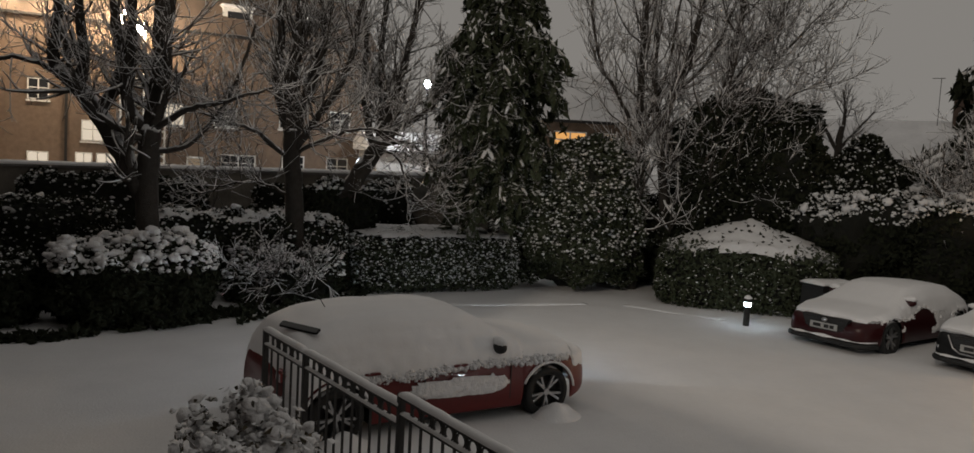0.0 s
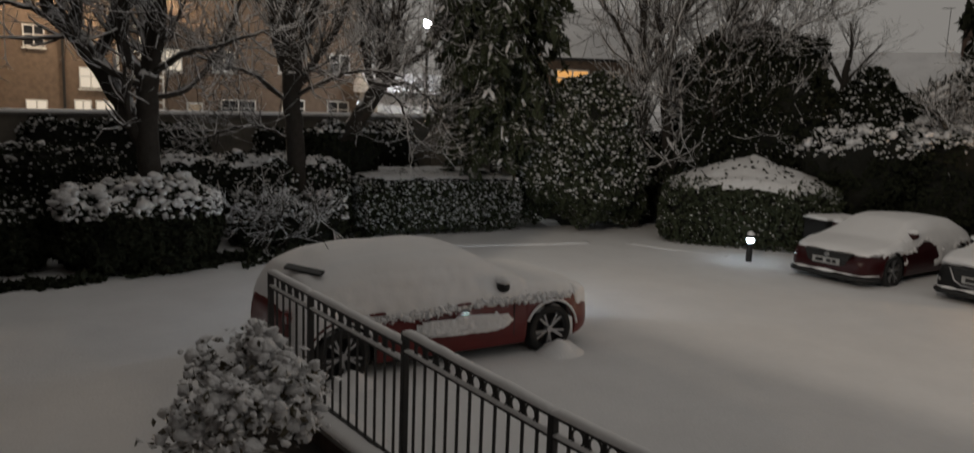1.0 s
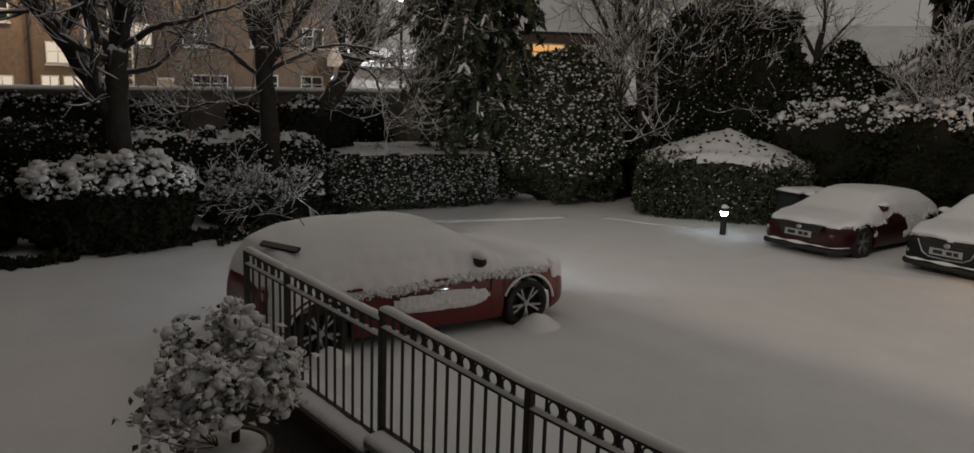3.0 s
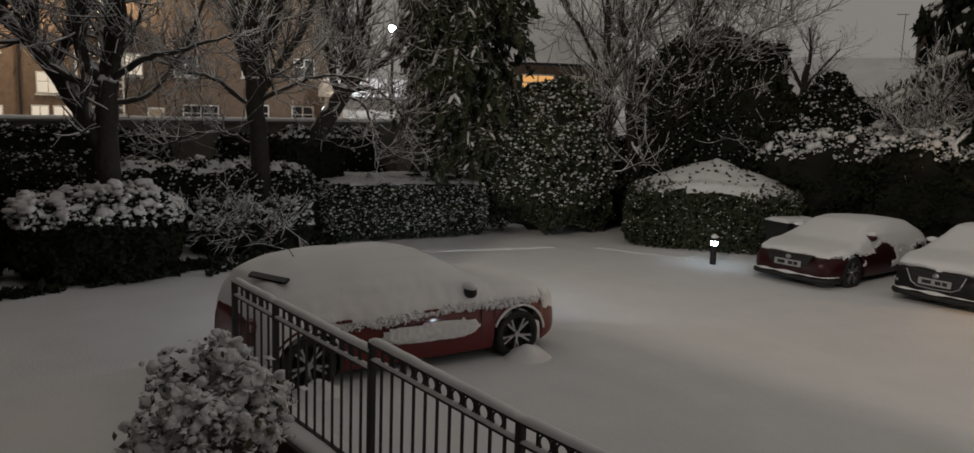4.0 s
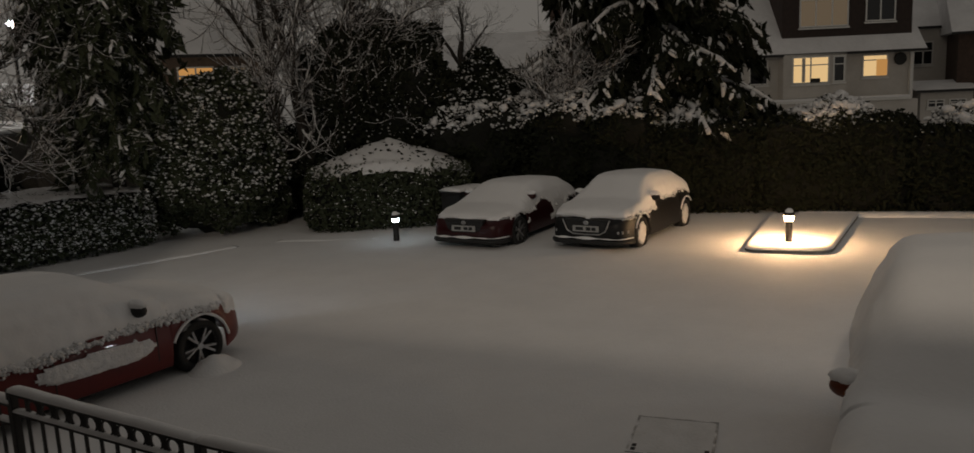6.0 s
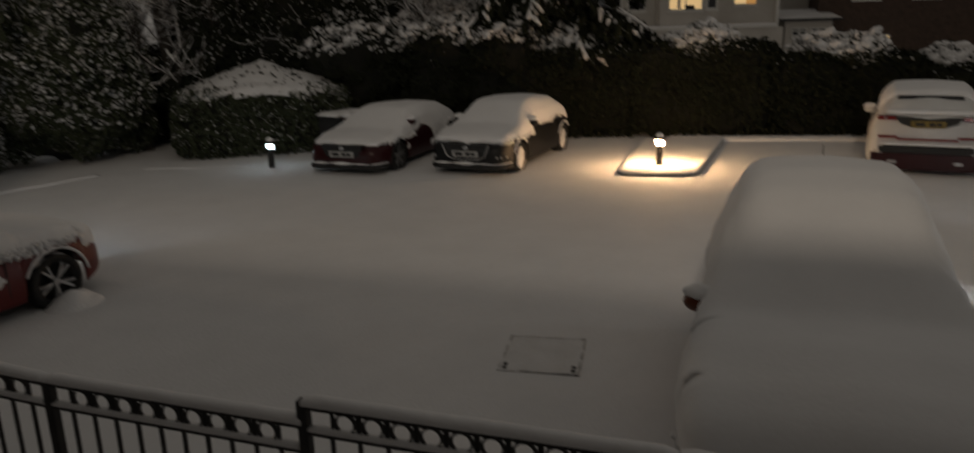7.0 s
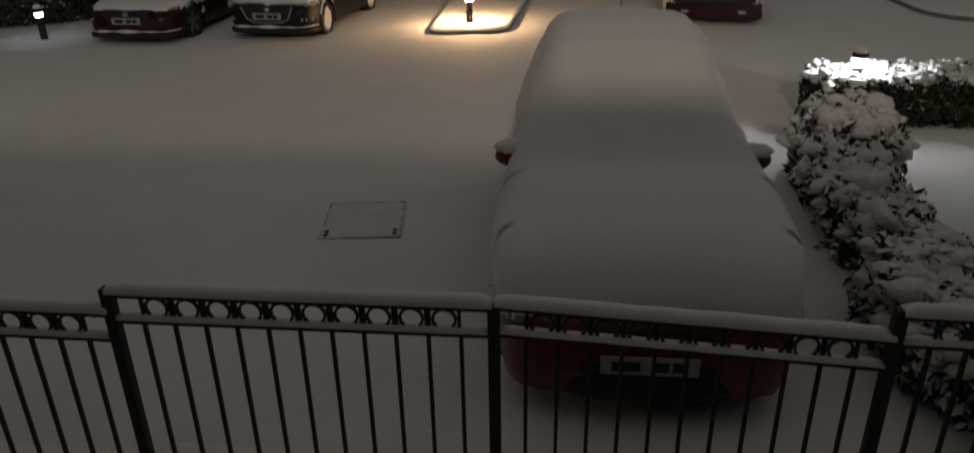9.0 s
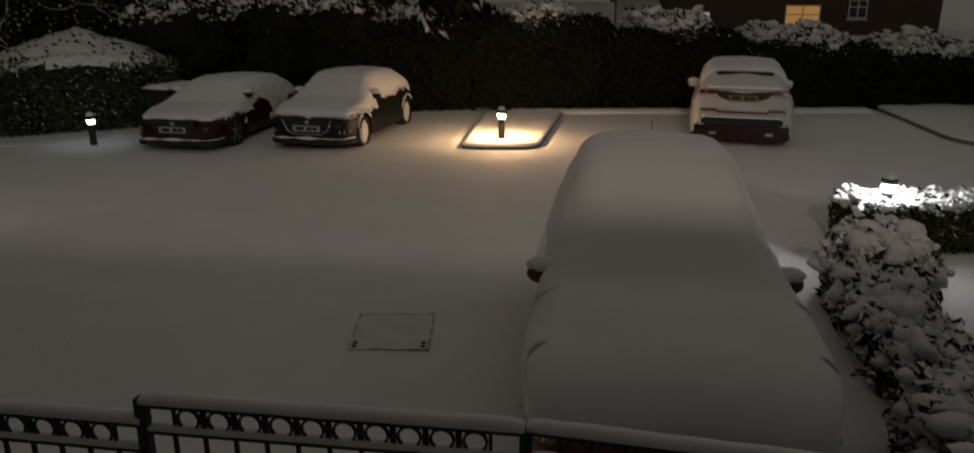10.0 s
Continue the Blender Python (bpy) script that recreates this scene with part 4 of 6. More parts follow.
# ---- unseen building behind the viewer, and the spot lamp added beyond it ----
BRICK = material("brown_brick", (0.2, 0.145, 0.105), 0.9, (0.12, 0.088, 0.066), 5, 0.4, 30)
RENDERW = material("white_render", (0.55, 0.53, 0.5), 0.85, (0.45, 0.43, 0.4), 1.2, 0.2, 20)
PAINT = material("white_window_paint", (0.7, 0.7, 0.68), 0.5, (0.6, 0.6, 0.58), 10)
PANE = material("dark_window_glass", (0.02, 0.022, 0.025), 0.05, (0.02, 0.02, 0.022), 4, spec=0.6)
ROOF = material("snowy_roof", (0.78, 0.78, 0.79), 0.9, (0.62, 0.62, 0.63), 0.8, 0.4, 6)
MANSARD = material("mansard_tile", (0.2, 0.15, 0.115), 0.85, (0.13, 0.1, 0.08), 4, 0.5, 14)
TILE = material("dark_hung_tile", (0.05, 0.035, 0.03), 0.85, (0.03, 0.022, 0.02), 6, 0.5, 30)
LIT_WARM = glow("lit_room_warm", (1.0, 0.68, 0.33), 0.95)
LIT_DIM = glow("lit_room_dim", (1.0, 0.75, 0.5), 0.14)
LIT_PALE = glow("lit_room_pale", (1.0, 0.85, 0.66), 0.55)
LIT_AMBER = glow("lit_room_amber", (1.0, 0.5, 0.16), 0.6)
LIT_BLUE = glow("lit_screen_blue", (0.35, 0.5, 1.0), 0.6)


def home():
    M = Matrix.Translation(RAIL_A) @ pose(0, 0, 0, 0, 0, RAIL_DEG)
    b = empty("wall_home", M, "unseen brick building behind the viewer, its heights set to cast shade", "building", kind="structure")
    y1 = -3.75
    # two unseen blocks, heights chosen to keep the spot off near and left snow
    part("low_shade_block", box_bm(1.5, y1 - 5, -0.2, 40, y1, 5.0), BRICK_DARK, b)
    part("tall_shade_block", box_bm(-22, y1 - 5, -0.2, 1.496, y1, 6.6), BRICK_DARK, b)


home()
# added spot, its lamp never in view; lights snow past the roof's shadow edge
_l = bpy.data.lights.new("added_spot", "SPOT")
_l.energy, _l.spot_size, _l.spot_blend, _l.shadow_soft_size, _l.color = 4800, radians(72), 0.9, 0.4, (1.0, 0.86, 0.7)
_lo = new("added_spot", _l)
_lo.matrix_world = look((-11.5, -7.0, 12.3), (9.6, 10.4, 0))
tagged(_lo, "unseen spot lamp added beyond the building", "lamp")


# ---- trees ----
def curve_pts(ctrl, n):
    c = np.array(ctrl, float)
    t = np.linspace(0, len(c) - 1, n)
    i = np.clip(t.astype(int), 0, len(c) - 2)
    k = (t - i)[:, None]
    p0, p1, p2, p3 = c[np.maximum(i - 1, 0)], c[i], c[i + 1], c[np.minimum(i + 2, len(c) - 1)]
    return 0.5 * (2 * p1 + (p2 - p0) * k + (2 * p0 - 5 * p1 + 4 * p2 - p3) * k ** 2 + (3 * p1 - p0 - 3 * p2 + p3) * k ** 3)


def grow(start, direction, length, r0, rng, up=0.25, wobble=0.25, n=7, r1=0.25):
    p, d = np.array(start, float), np.array(direction, float)
    d /= np.linalg.norm(d)
    out = [(p.copy(), r0)]
    for i in range(1, n):
        d = d + rng.normal(0, wobble, 3) * 0.5 + UP * up * 0.3
        d /= np.linalg.norm(d)
        p = p + d * length / (n - 1)
        out.append((p.copy(), max(0.004, r0 * (1 - (1 - r1) * i / (n - 1)))))
    return out


def bare_tree(name, at, limbs, label, seed, side=9, side_len=1.1, twigs=5, twig_len=0.5, up=0.35, group="bare trees"):
    """limbs: polylines of (across, deep, height) from the tree's foot with end radii; branches and twigs grow from them."""
    rng = np.random.default_rng(seed)
    th = empty(name, pose(*at), label, "tree", group)
    main, br, tw = [], [], []
    for ctrl, r0, r1 in limbs:
        pts = [RIGHT * u + AHEAD * f + UP * z for u, f, z in ctrl]
        cp = curve_pts(pts, max(8, len(pts) * 5))
        cp += rng.normal(0, 0.012, cp.shape)
        main.append([(p, 1.2 * (r0 + (r1 - r0) * i / (len(cp) - 1))) for i, p in enumerate(cp)])
        if r0 > 0.16:
            continue
        ln = np.linalg.norm(np.diff(cp, axis=0), axis=1).sum()
        for k in range(int(side * ln / 1.9)):
            t = rng.uniform(0.12, 1.0) ** 0.8
            i = min(len(cp) - 2, int(t * (len(cp) - 1)))
            tan = cp[i + 1] - cp[i]
            tan /= np.linalg.norm(tan)
            d = tan * 0.6 + rng.normal(0, 0.65, 3)
            d[2] += 0.15
            r = max(0.0125, (r0 + (r1 - r0) * t) * rng.uniform(0.25, 0.5))
            b = grow(cp[i], d, side_len * rng.uniform(0.5, 1.5), r, rng, up)
            br.append(b)
            for q in range(twigs):
                j = rng.integers(1, len(b) - 1)
                dd = (b[j + 1][0] - b[j][0]) / np.linalg.norm(b[j + 1][0] - b[j][0]) + rng.normal(0, 0.6, 3)
                tb = grow(b[j][0], dd, twig_len * rng.uniform(0.5, 1.5), max(0.0085, b[j][1] * 0.65), rng, up, n=5, r1=0.5)
                tw.append(tb)
                if twigs > 3:
                    for q2 in range(1):
                        j2 = rng.integers(1, 4)
                        dd = (tb[j2 + 1][0] - tb[j2][0]) / np.linalg.norm(tb[j2 + 1][0] - tb[j2][0]) + rng.normal(0, 0.6, 3)
                        tw.append(grow(tb[j2][0], dd, twig_len * rng.uniform(0.4, 1.0), 0.0075, rng, up, n=4, r1=0.6))
    for k, b in enumerate(main):
        solid("trunk" if b[0][1] > 0.15 else "limb", *tubes([b], 9), BARK, th, smooth=True)
    solid("branchwork", *tubes(br, 5), TWIG, th, smooth=True)
    tagged(solid("twig_mass", *tubes(tw, 4), TWIG, th, smooth=True), kind="stuff")
    return th


bare_tree("tree", (-2.15, 15.75, 0), [
    ([(0.05, 0, 0), (0.02, 0, 1.2), (0.0, 0, 2.2), (0.02, 0, 3.2)], 0.175, 0.15),
    ([(-0.05, 0, 2.0), (-0.45, 0, 2.75), (-1.05, 0.1, 3.6), (-1.6, 0.1, 4.15)], 0.15, 0.12),
    ([(-1.6, 0.1, 4.1), (-1.72, 0.1, 4.5), (-1.65, 0.1, 5.4), (-1.95, 0.2, 7.6)], 0.1, 0.05),
    ([(-1.3, 0.1, 3.9), (-1.15, 0, 4.4), (-1.2, -0.1, 5.6), (-1.0, -0.2, 7.8)], 0.095, 0.04),
    ([(-0.9, 0.1, 3.5), (-0.55, 0.1, 4.2), (-0.7, 0.1, 5.4), (-0.72, 0.1, 7.8)], 0.09, 0.04),
    ([(0, 0, 3.1), (-0.35, -0.1, 3.7), (-0.3, -0.1, 5.0), (-0.4, -0.1, 7.6)], 0.1, 0.05),
    ([(0.02, 0, 3.0), (0.1, 0.1, 4.0), (0.14, 0.1, 5.6), (0.2, 0.1, 8.0)], 0.15, 0.07),
    ([(0.02, 0, 3.1), (0.35, -0.2, 3.9), (0.45, -0.3, 5.0), (0.75, -0.3, 7.4)], 0.085, 0.035),
    ([(0.02, 0, 3.0), (-0.4, -0.4, 3.2), (-0.8, -0.6, 3.6), (-1.0, -0.8, 4.2)], 0.06, 0.03),
    ([(0.05, 0, 3.2), (0.7, -0.2, 3.55), (1.3, -0.3, 3.7), (2.2, -0.3, 4.0)], 0.06, 0.018),
    ([(0.05, 0, 2.8), (0.6, 0.3, 3.0), (1.2, 0.6, 3.9), (1.6, 0.6, 5.2)], 0.05, 0.018),
    ([(-1.6, 0.1, 4.1), (-2.2, 0, 4.3), (-2.9, 0, 4.3), (-3.6, 0, 4.7)], 0.05, 0.015),
], "large bare tree with upright limbs, snow in its forks", 5, side=10, side_len=1.1)

bare_tree("tree", (0.3, 17.9, 0), [
    ([(0.12, 0, 0), (0.08, 0, 1.5), (0.0, 0, 2.6), (-0.05, 0, 3.4)], 0.175, 0.14),
    ([(-0.05, 0, 3.3), (-0.1, 0, 4.4), (0.05, 0, 5.4), (0.1, 0, 8.2)], 0.14, 0.06),
    ([(-0.05, 0, 3.2), (0.3, 0, 4.3), (0.6, 0, 5.6), (0.75, 0, 8)], 0.11, 0.045),
    ([(-0.05, 0, 3.2), (-0.4, 0.1, 4.3), (-0.35, 0.1, 5.5), (-0.6, 0.1, 7.8)], 0.1, 0.04),
    ([(0, 0, 3.0), (0.6, -0.2, 3.8), (1.2, -0.2, 5.0), (1.4, -0.2, 7.4)], 0.08, 0.03),
    ([(0, 0, 2.7), (-0.7, -0.2, 3.3), (-1.3, -0.3, 3.5), (-2.0, -0.3, 3.7)], 0.05, 0.015),
    ([(0, 0, 2.9), (0.8, -0.2, 3.3), (1.5, -0.3, 3.5), (2.3, -0.3, 3.4)], 0.045, 0.015),
    ([(0.1, 0, 2.0), (-0.6, -0.4, 2.3), (-1.2, -0.6, 2.2), (-1.7, -0.6, 2.0)], 0.03, 0.01),
], "bare tree with ivy-dark trunk and snowy branches", 8, side=17, side_len=1.25)

bare_tree("tree", (1.25, 19.35, 0), [
    ([(-0.3, 0, 0), (-0.25, 0, 1.4), (0.2, 0, 2.0), (0.75, 0, 2.85), (1.05, 0, 3.3)], 0.2, 0.15),
    ([(1.0, 0, 3.2), (1.2, 0, 4.0), (1.5, 0, 5.2), (1.9, 0, 7.4)], 0.11, 0.04),
    ([(1.0, 0, 3.2), (1.0, 0, 4.2), (0.95, 0, 5.4), (1.1, 0, 7.8)], 0.09, 0.035),
    ([(0.9, 0, 3.0), (0.6, 0, 4.2), (0.6, 0, 5.6), (0.4, 0, 7.6)], 0.08, 0.03),
    ([(1.05, 0, 3.3), (1.7, 0, 3.8), (2.3, 0, 4.3), (2.9, 0, 5.4)], 0.07, 0.02),
    ([(1.0, 0, 3.2), (1.6, -0.2, 3.3), (2.1, -0.3, 3.0), (2.5, -0.3, 2.3)], 0.045, 0.012),
    ([(1.0, 0, 3.1), (1.4, -0.3, 3.0), (1.7, -0.4, 2.4), (1.9, -0.4, 1.9)], 0.035, 0.01),
], "leaning bare tree with snow along its trunk", 12, side=20, side_len=1.2)

bare_tree("tree", (8.6, 19.1, 0), [
    ([(0, 0, 0), (0.0, 0, 2.5), (-0.05, 0, 4.5), (-0.1, 0, 8.5)], 0.12, 0.06),
    ([(0.0, 0, 3.4), (-0.5, 0, 4.6), (-1.2, 0, 5.8), (-1.5, 0, 8)], 0.05, 0.02),
    ([(0.0, 0, 4.0), (0.5, 0, 5.2), (0.8, 0, 7.4)], 0.05, 0.02)],
    "slim bare tree with a straight dark trunk", 21, side=18, side_len=1.5, up=0.5)
bare_tree("tree", (9.35, 18.9, 0), [
    ([(0, 0, 0), (-0.05, 0, 2.0), (-0.25, 0, 4.0), (0.35, 0, 6.0), (0.7, 0, 8.5)], 0.13, 0.05),
    ([(-0.2, 0, 3.8), (-0.5, 0, 5.2), (-0.5, 0, 8.0)], 0.06, 0.02),
    ([(0.1, 0, 5.0), (0.9, 0, 6.0), (1.6, 0, 8.0)], 0.05, 0.02)],
    "slim bare tree with forked trunk against the sky", 22, side=18, side_len=1.5, up=0.5)
bare_tree("tree", (10.05, 18.5, 0), [
    ([(0, 0, 0), (0.1, 0, 2.6), (0.3, 0, 4.4), (0.6, 0, 6.4), (0.8, 0, 8.5)], 0.12, 0.05),
    ([(0.2, 0, 3.6), (0.9, 0, 4.8), (1.6, 0, 5.8), (2.6, 0, 7.0)], 0.05, 0.018),
    ([(0.2, 0, 3.0), (1.0, 0, 4.0), (1.9, 0, 4.9), (2.9, 0, 5.4)], 0.045, 0.015),
    ([(0.4, 0, 5.0), (1.2, 0, 6.2), (2.2, 0, 8.0)], 0.045, 0.018),
    ([(0.1, 0, 2.2), (-0.7, -0.2, 3.0), (-1.4, -0.3, 3.4)], 0.03, 0.01),
    ([(0.1, 0, 2.0), (0.8, -0.3, 2.7), (1.4, -0.4, 2.9)], 0.03, 0.01)],
    "bare tree with fine branches fanning against the sky", 23, side=24, side_len=1.6, twigs=7, up=0.45)
bare_tree("tree", (13.9, 14.4, 0), [
    ([(0, 0, 0), (-0.05, 0, 1.8), (0.1, 0, 2.6), (0.15, 0, 3.9)], 0.08, 0.03),
    ([(0, 0, 2.0), (-0.6, 0, 2.7), (-0.9, 0, 3.2)], 0.03, 0.012),
    ([(0.05, 0, 2.4), (0.6, 0, 3.0), (0.9, 0, 3.5)], 0.03, 0.012)],
    "small bare tree behind the snowy hedge", 31, side=30, side_len=0.9, twigs=6, twig_len=0.4)
bare_tree("tree", (27.0, 35.5, 0), [
    ([(0, 0, 0), (0, 0, 4.5), (0.1, 0, 5.8)], 0.2, 0.1),
    ([(0, 0, 4.5), (-1.0, 0, 6.0), (-1.6, 0, 7.0)], 0.1, 0.03),
    ([(0, 0, 4.6), (1.0, 0, 5.8), (1.7, 0, 6.6)], 0.1, 0.03),
    ([(0.1, 0, 5.2), (0.2, 0, 6.5), (0.0, 0, 7.6)], 0.1, 0.03)],
    "distant bare tree with a rounded crown", 33, side=14, side_len=1.2, twigs=5, twig_len=0.6)


def evergreen(name, at, height, radius, label, seed, mat, n_br=150, n_spray=14, leaf=0.1, z0=0.6, droop=0.6, conical=True, hang=0.34, snowy=0.45, load=0.03, top_flat=0.8, n_leaf=9):
    """A conifer: trunk, drooping boughs in loose tiers, hanging sprays, and snow lying along boughs and sprays."""
    rng = np.random.default_rng(seed)
    th = empty(name, pose(*at), label, "tree", "evergreen trees")
    solid("trunk", *tubes([[((0, 0, 0), 0.16), ((0.03, 0, height * 0.5), 0.1), ((0.05, 0, height), 0.02)]], 8), BARK, th, smooth=True)
    br, P, N, white = [], [], [], []
    tiers = (np.arange(max(8, n_br // 7)) + rng.uniform(0, 1, max(8, n_br // 7))) / max(8, n_br // 7)
    for k in range(n_br):
        h = float(np.clip(tiers[k % len(tiers)] + rng.normal(0, 0.012), 0, 1)) ** (1.15 if conical else 0.9)
        z = z0 + (height - z0) * h
        R = radius * ((1 - h) ** top_flat if conical else (1 - h ** 3) * (0.75 + 0.25 * math.sin(h * 9 + seed))) * rng.uniform(0.55, 1.12) + 0.2
        a = rng.uniform(0, 2 * math.pi)
        d, sd = np.array([math.cos(a), math.sin(a), 0]), np.array([-math.sin(a), math.cos(a), 0])
        bend = rng.normal(0, 0.12)
        at_v = lambda v: np.array([0, 0, z]) + d * R * v + sd * bend * R * v * v + UP * R * (0.2 * v - droop * v * v * (0.7 + 0.3 * v))
        br.append([(at_v(v), 0.03 * (1 - 0.8 * v) + 0.004) for v in np.linspace(0, 1, 8)])
        if rng.uniform() < snowy * 1.3:
            white.append([(at_v(v) + UP * (0.025 + load * 0.4), load * (1.25 - 0.55 * abs(v - 0.7) * 2) * rng.uniform(0.6, 1.35)) for v in np.linspace(rng.uniform(0.3, 0.55), 1.03, 7)])
        for m in range(n_spray):
            v = 0.25 + 0.78 * (m + rng.uniform()) / n_spray
            side = 1 if m % 2 else -1
            p0 = at_v(min(v, 1.0))
            ln = hang * rng.uniform(0.6, 1.4) * (1.15 - 0.45 * v)
            out = d * rng.uniform(0.25, 0.7) + sd * side * rng.uniform(0.35, 0.9)
            sp = [p0 + out * ln * t - UP * ln * (0.25 * t + 0.95 * t * t) for t in (0, 0.3, 0.6, 0.85, 1.0)]
            br.append([(q, 0.008 - 0.001 * i) for i, q in enumerate(sp)])
            for i in range(n_leaf):
                j = rng.integers(1, 5)
                q = sp[j] + (sp[j - 1] - sp[j]) * rng.uniform() + rng.normal(0, 0.03, 3)
                P.append(q)
                N.append(UP * 0.6 + out * 0.8 + rng.normal(0, 0.25, 3))
            if rng.uniform() < snowy:
                white.append([(q + UP * (load * 0.5), load * rng.uniform(0.6, 1.3) * (1.2, 1.2, 0.7)[i]) for i, q in enumerate(sp[:3])])
    P, N = np.array(P), np.array(N)
    N /= np.linalg.norm(N, axis=1)[:, None]
    v, f = leaves(P, N, leaf, rng, droop=1.0, aspect=2.6, tilt=0.35)
    tagged(solid("bough_mass", *tubes(br, 4), BARK, th, smooth=True), kind="stuff")
    solid("foliage", v, f, mat, th)
    v, f = tubes(white, 6)
    v = [p + np.array([noise.noise(Vector(p) * 14), noise.noise(Vector(p) * 14 + Vector((9, 0, 0))), noise.noise(Vector(p) * 14 + Vector((0, 9, 0)))]) * load * 0.5 for p in v]
    tagged(solid("snow_load", v, f, SNOW_LUMP, th, "snow lying along the boughs", smooth=True), kind="stuff")
    return th


evergreen("conifer", (16.9, 14.5, 0), 10.5, 3.3, "tall dark spruce with snow weighing its drooping boughs", 41, LEAF_DARK, n_br=290, n_spray=18, leaf=0.13, z0=2.3, droop=0.38, hang=0.5, snowy=0.4, load=0.05, n_leaf=14)
evergreen("conifer", (5.0, 19.2, 0), 9.5, 1.75, "tall evergreen with hanging snowy foliage by the wall", 42, LEAF, n_br=270, n_spray=15, leaf=0.12, z0=2.0, droop=0.7, conical=False, hang=0.42, snowy=0.17, load=0.034)

# ---- hedges and bushes ----
bush("hedge", (3.4, 19.55, 0), 12.6, (3.95, 2.9, 1.25), "clipped leafy box hedge with snow on its top", LEAF, 16000, 0.055, 0.7, 0.03, 2.5, 51, 0.07, "clipped hedges", 5200, "hedge", snow_edge=0.0, fleck_size=0.9, fleck_up=-0.3)
bush("bush", (7.2, 19.4, -0.3), 10, (3.7, 2.8, 3.8), "big broad-leaved evergreen bush flecked with snow", LEAF, 20000, 0.085, 0.0, 0.55, 1.1, 52, 0, "bushes", 4600, tilt=1.0, fleck_size=0.8, fleck_up=-0.3)
bush("hedge", (10.45, 17.0, -0.05), -32, (3.8, 2.6, 1.5), "rounded clipped hedge under a thick cap of snow", LEAF, 11000, 0.07, 0.45, 0.06, 1.5, 53, 0, "clipped hedges", 900, "hedge", fleck_size=0.5, fleck_up=-0.3)
bush("bush", (-2.25, 15.1, -0.05), 14, (2.5, 2.0, 1.42), "rounded shrub with heaped snow on its upper leaves", LEAF_DARK, 8000, 0.08, 0.12, 0.2, 2.0, 54, 0.0, "bushes", 1500, puff=(330, 0.07, 0.5), fleck_up=0.15)
bush("bush", (-5.2, 14.9, -0.05), 14, (3.0, 2.2, 1.15), "dark shrub with a little snow on top", LEAF_DARK, 8000, 0.09, 0.2, 0.2, 1.6, 55, 0.0, "bushes", 1100, puff=(40, 0.055, 0.5), fleck_size=0.6)
bush("hedge", (-6.2, 17.3, 0), 14, (6.4, 1.8, 1.75), "dark hedge with a line of snow along its top", LEAF_DARK, 13000, 0.08, 0.4, 0.22, 1.5, 56, 0.0, "hedges", 2600, "hedge", fleck_size=0.6, puff=(60, 0.05, 0.6), fleck_up=0.0)
bush("hedge", (-0.6, 18.4, 0), 12, (4.2, 1.7, 1.6), "low dark hedge with snow between its shoots", LEAF_DARK, 9000, 0.08, 0.4, 0.22, 1.8, 57, 0.03, "hedges", 2400, "hedge", snow_edge=0.5, fleck_size=0.7, puff=(70, 0.05, 0.5), fleck_up=0.0)
bush("bush", (0.2, 17.1, -0.05), 10, (2.2, 1.2, 1.05), "tangled low shrub with snowy stems", LEAF_DARK, 3500, 0.07, 0.2, 0.2, 2.0, 58, 0.0, "bushes", 700, fleck_up=0.0)
bush("bush", (9.3, 20.3, -0.1), 0, (3.2, 1.6, 2.3), "dark undergrowth between the bushes", LEAF_DARK, 7000, 0.085, 0.1, 0.3, 1.4, 66, 0.0, "bushes", 500, tilt=0.9, fleck_size=0.6)
bush("bush", (1.35, 19.6, 0), 10, (1.5, 1.2, 2.3), "ivy mound at the tree's foot", LEAF_DARK, 4500, 0.08, 0.3, 0.15, 2.0, 59, 0.0, "bushes", 300)
bush("bush", (11.5, 18.6, -0.6), -20, (4.6, 3.6, 5.7), "tall dark spreading evergreen with thin snow on its crown", LEAF_DARK, 26000, 0.085, 0.0, 0.75, 0.8, 60, 0.0, "bushes", 1900, tilt=1.0, fleck_size=0.6, fleck_up=-0.2, core=0.84)
bush("bush", (13.6, 17.2, -0.4), -30, (3.6, 3.0, 4.1), "dark spreading evergreen dusted with snow", LEAF_DARK, 17000, 0.085, 0.0, 0.6, 1.0, 65, 0.0, "bushes", 1900, tilt=1.0, fleck_size=0.8, fleck_up=-0.1, core=0.84)
bush("bush", (13.0, 16.1, -0.2), -35, (3.2, 2.2, 2.9), "dark shrub with snow resting on its branches", LEAF_DARK, 15000, 0.075, 0.15, 0.75, 1.1, 61, 0.0, "bushes", 2200, tilt=0.9, fleck_size=1.0, fleck_up=0.2, puff=(380, 0.065, 0.4))
bush("bush", (14.2, 14.1, -0.2), -45, (3.2, 1.9, 2.75), "bushy hedge end with snow along its top", LEAF_DARK, 12000, 0.075, 0.3, 0.5, 1.3, 62, 0.0, "bushes", 1300, tilt=0.9, fleck_size=1.0, fleck_up=0.4, puff=(330, 0.065, 0.5))
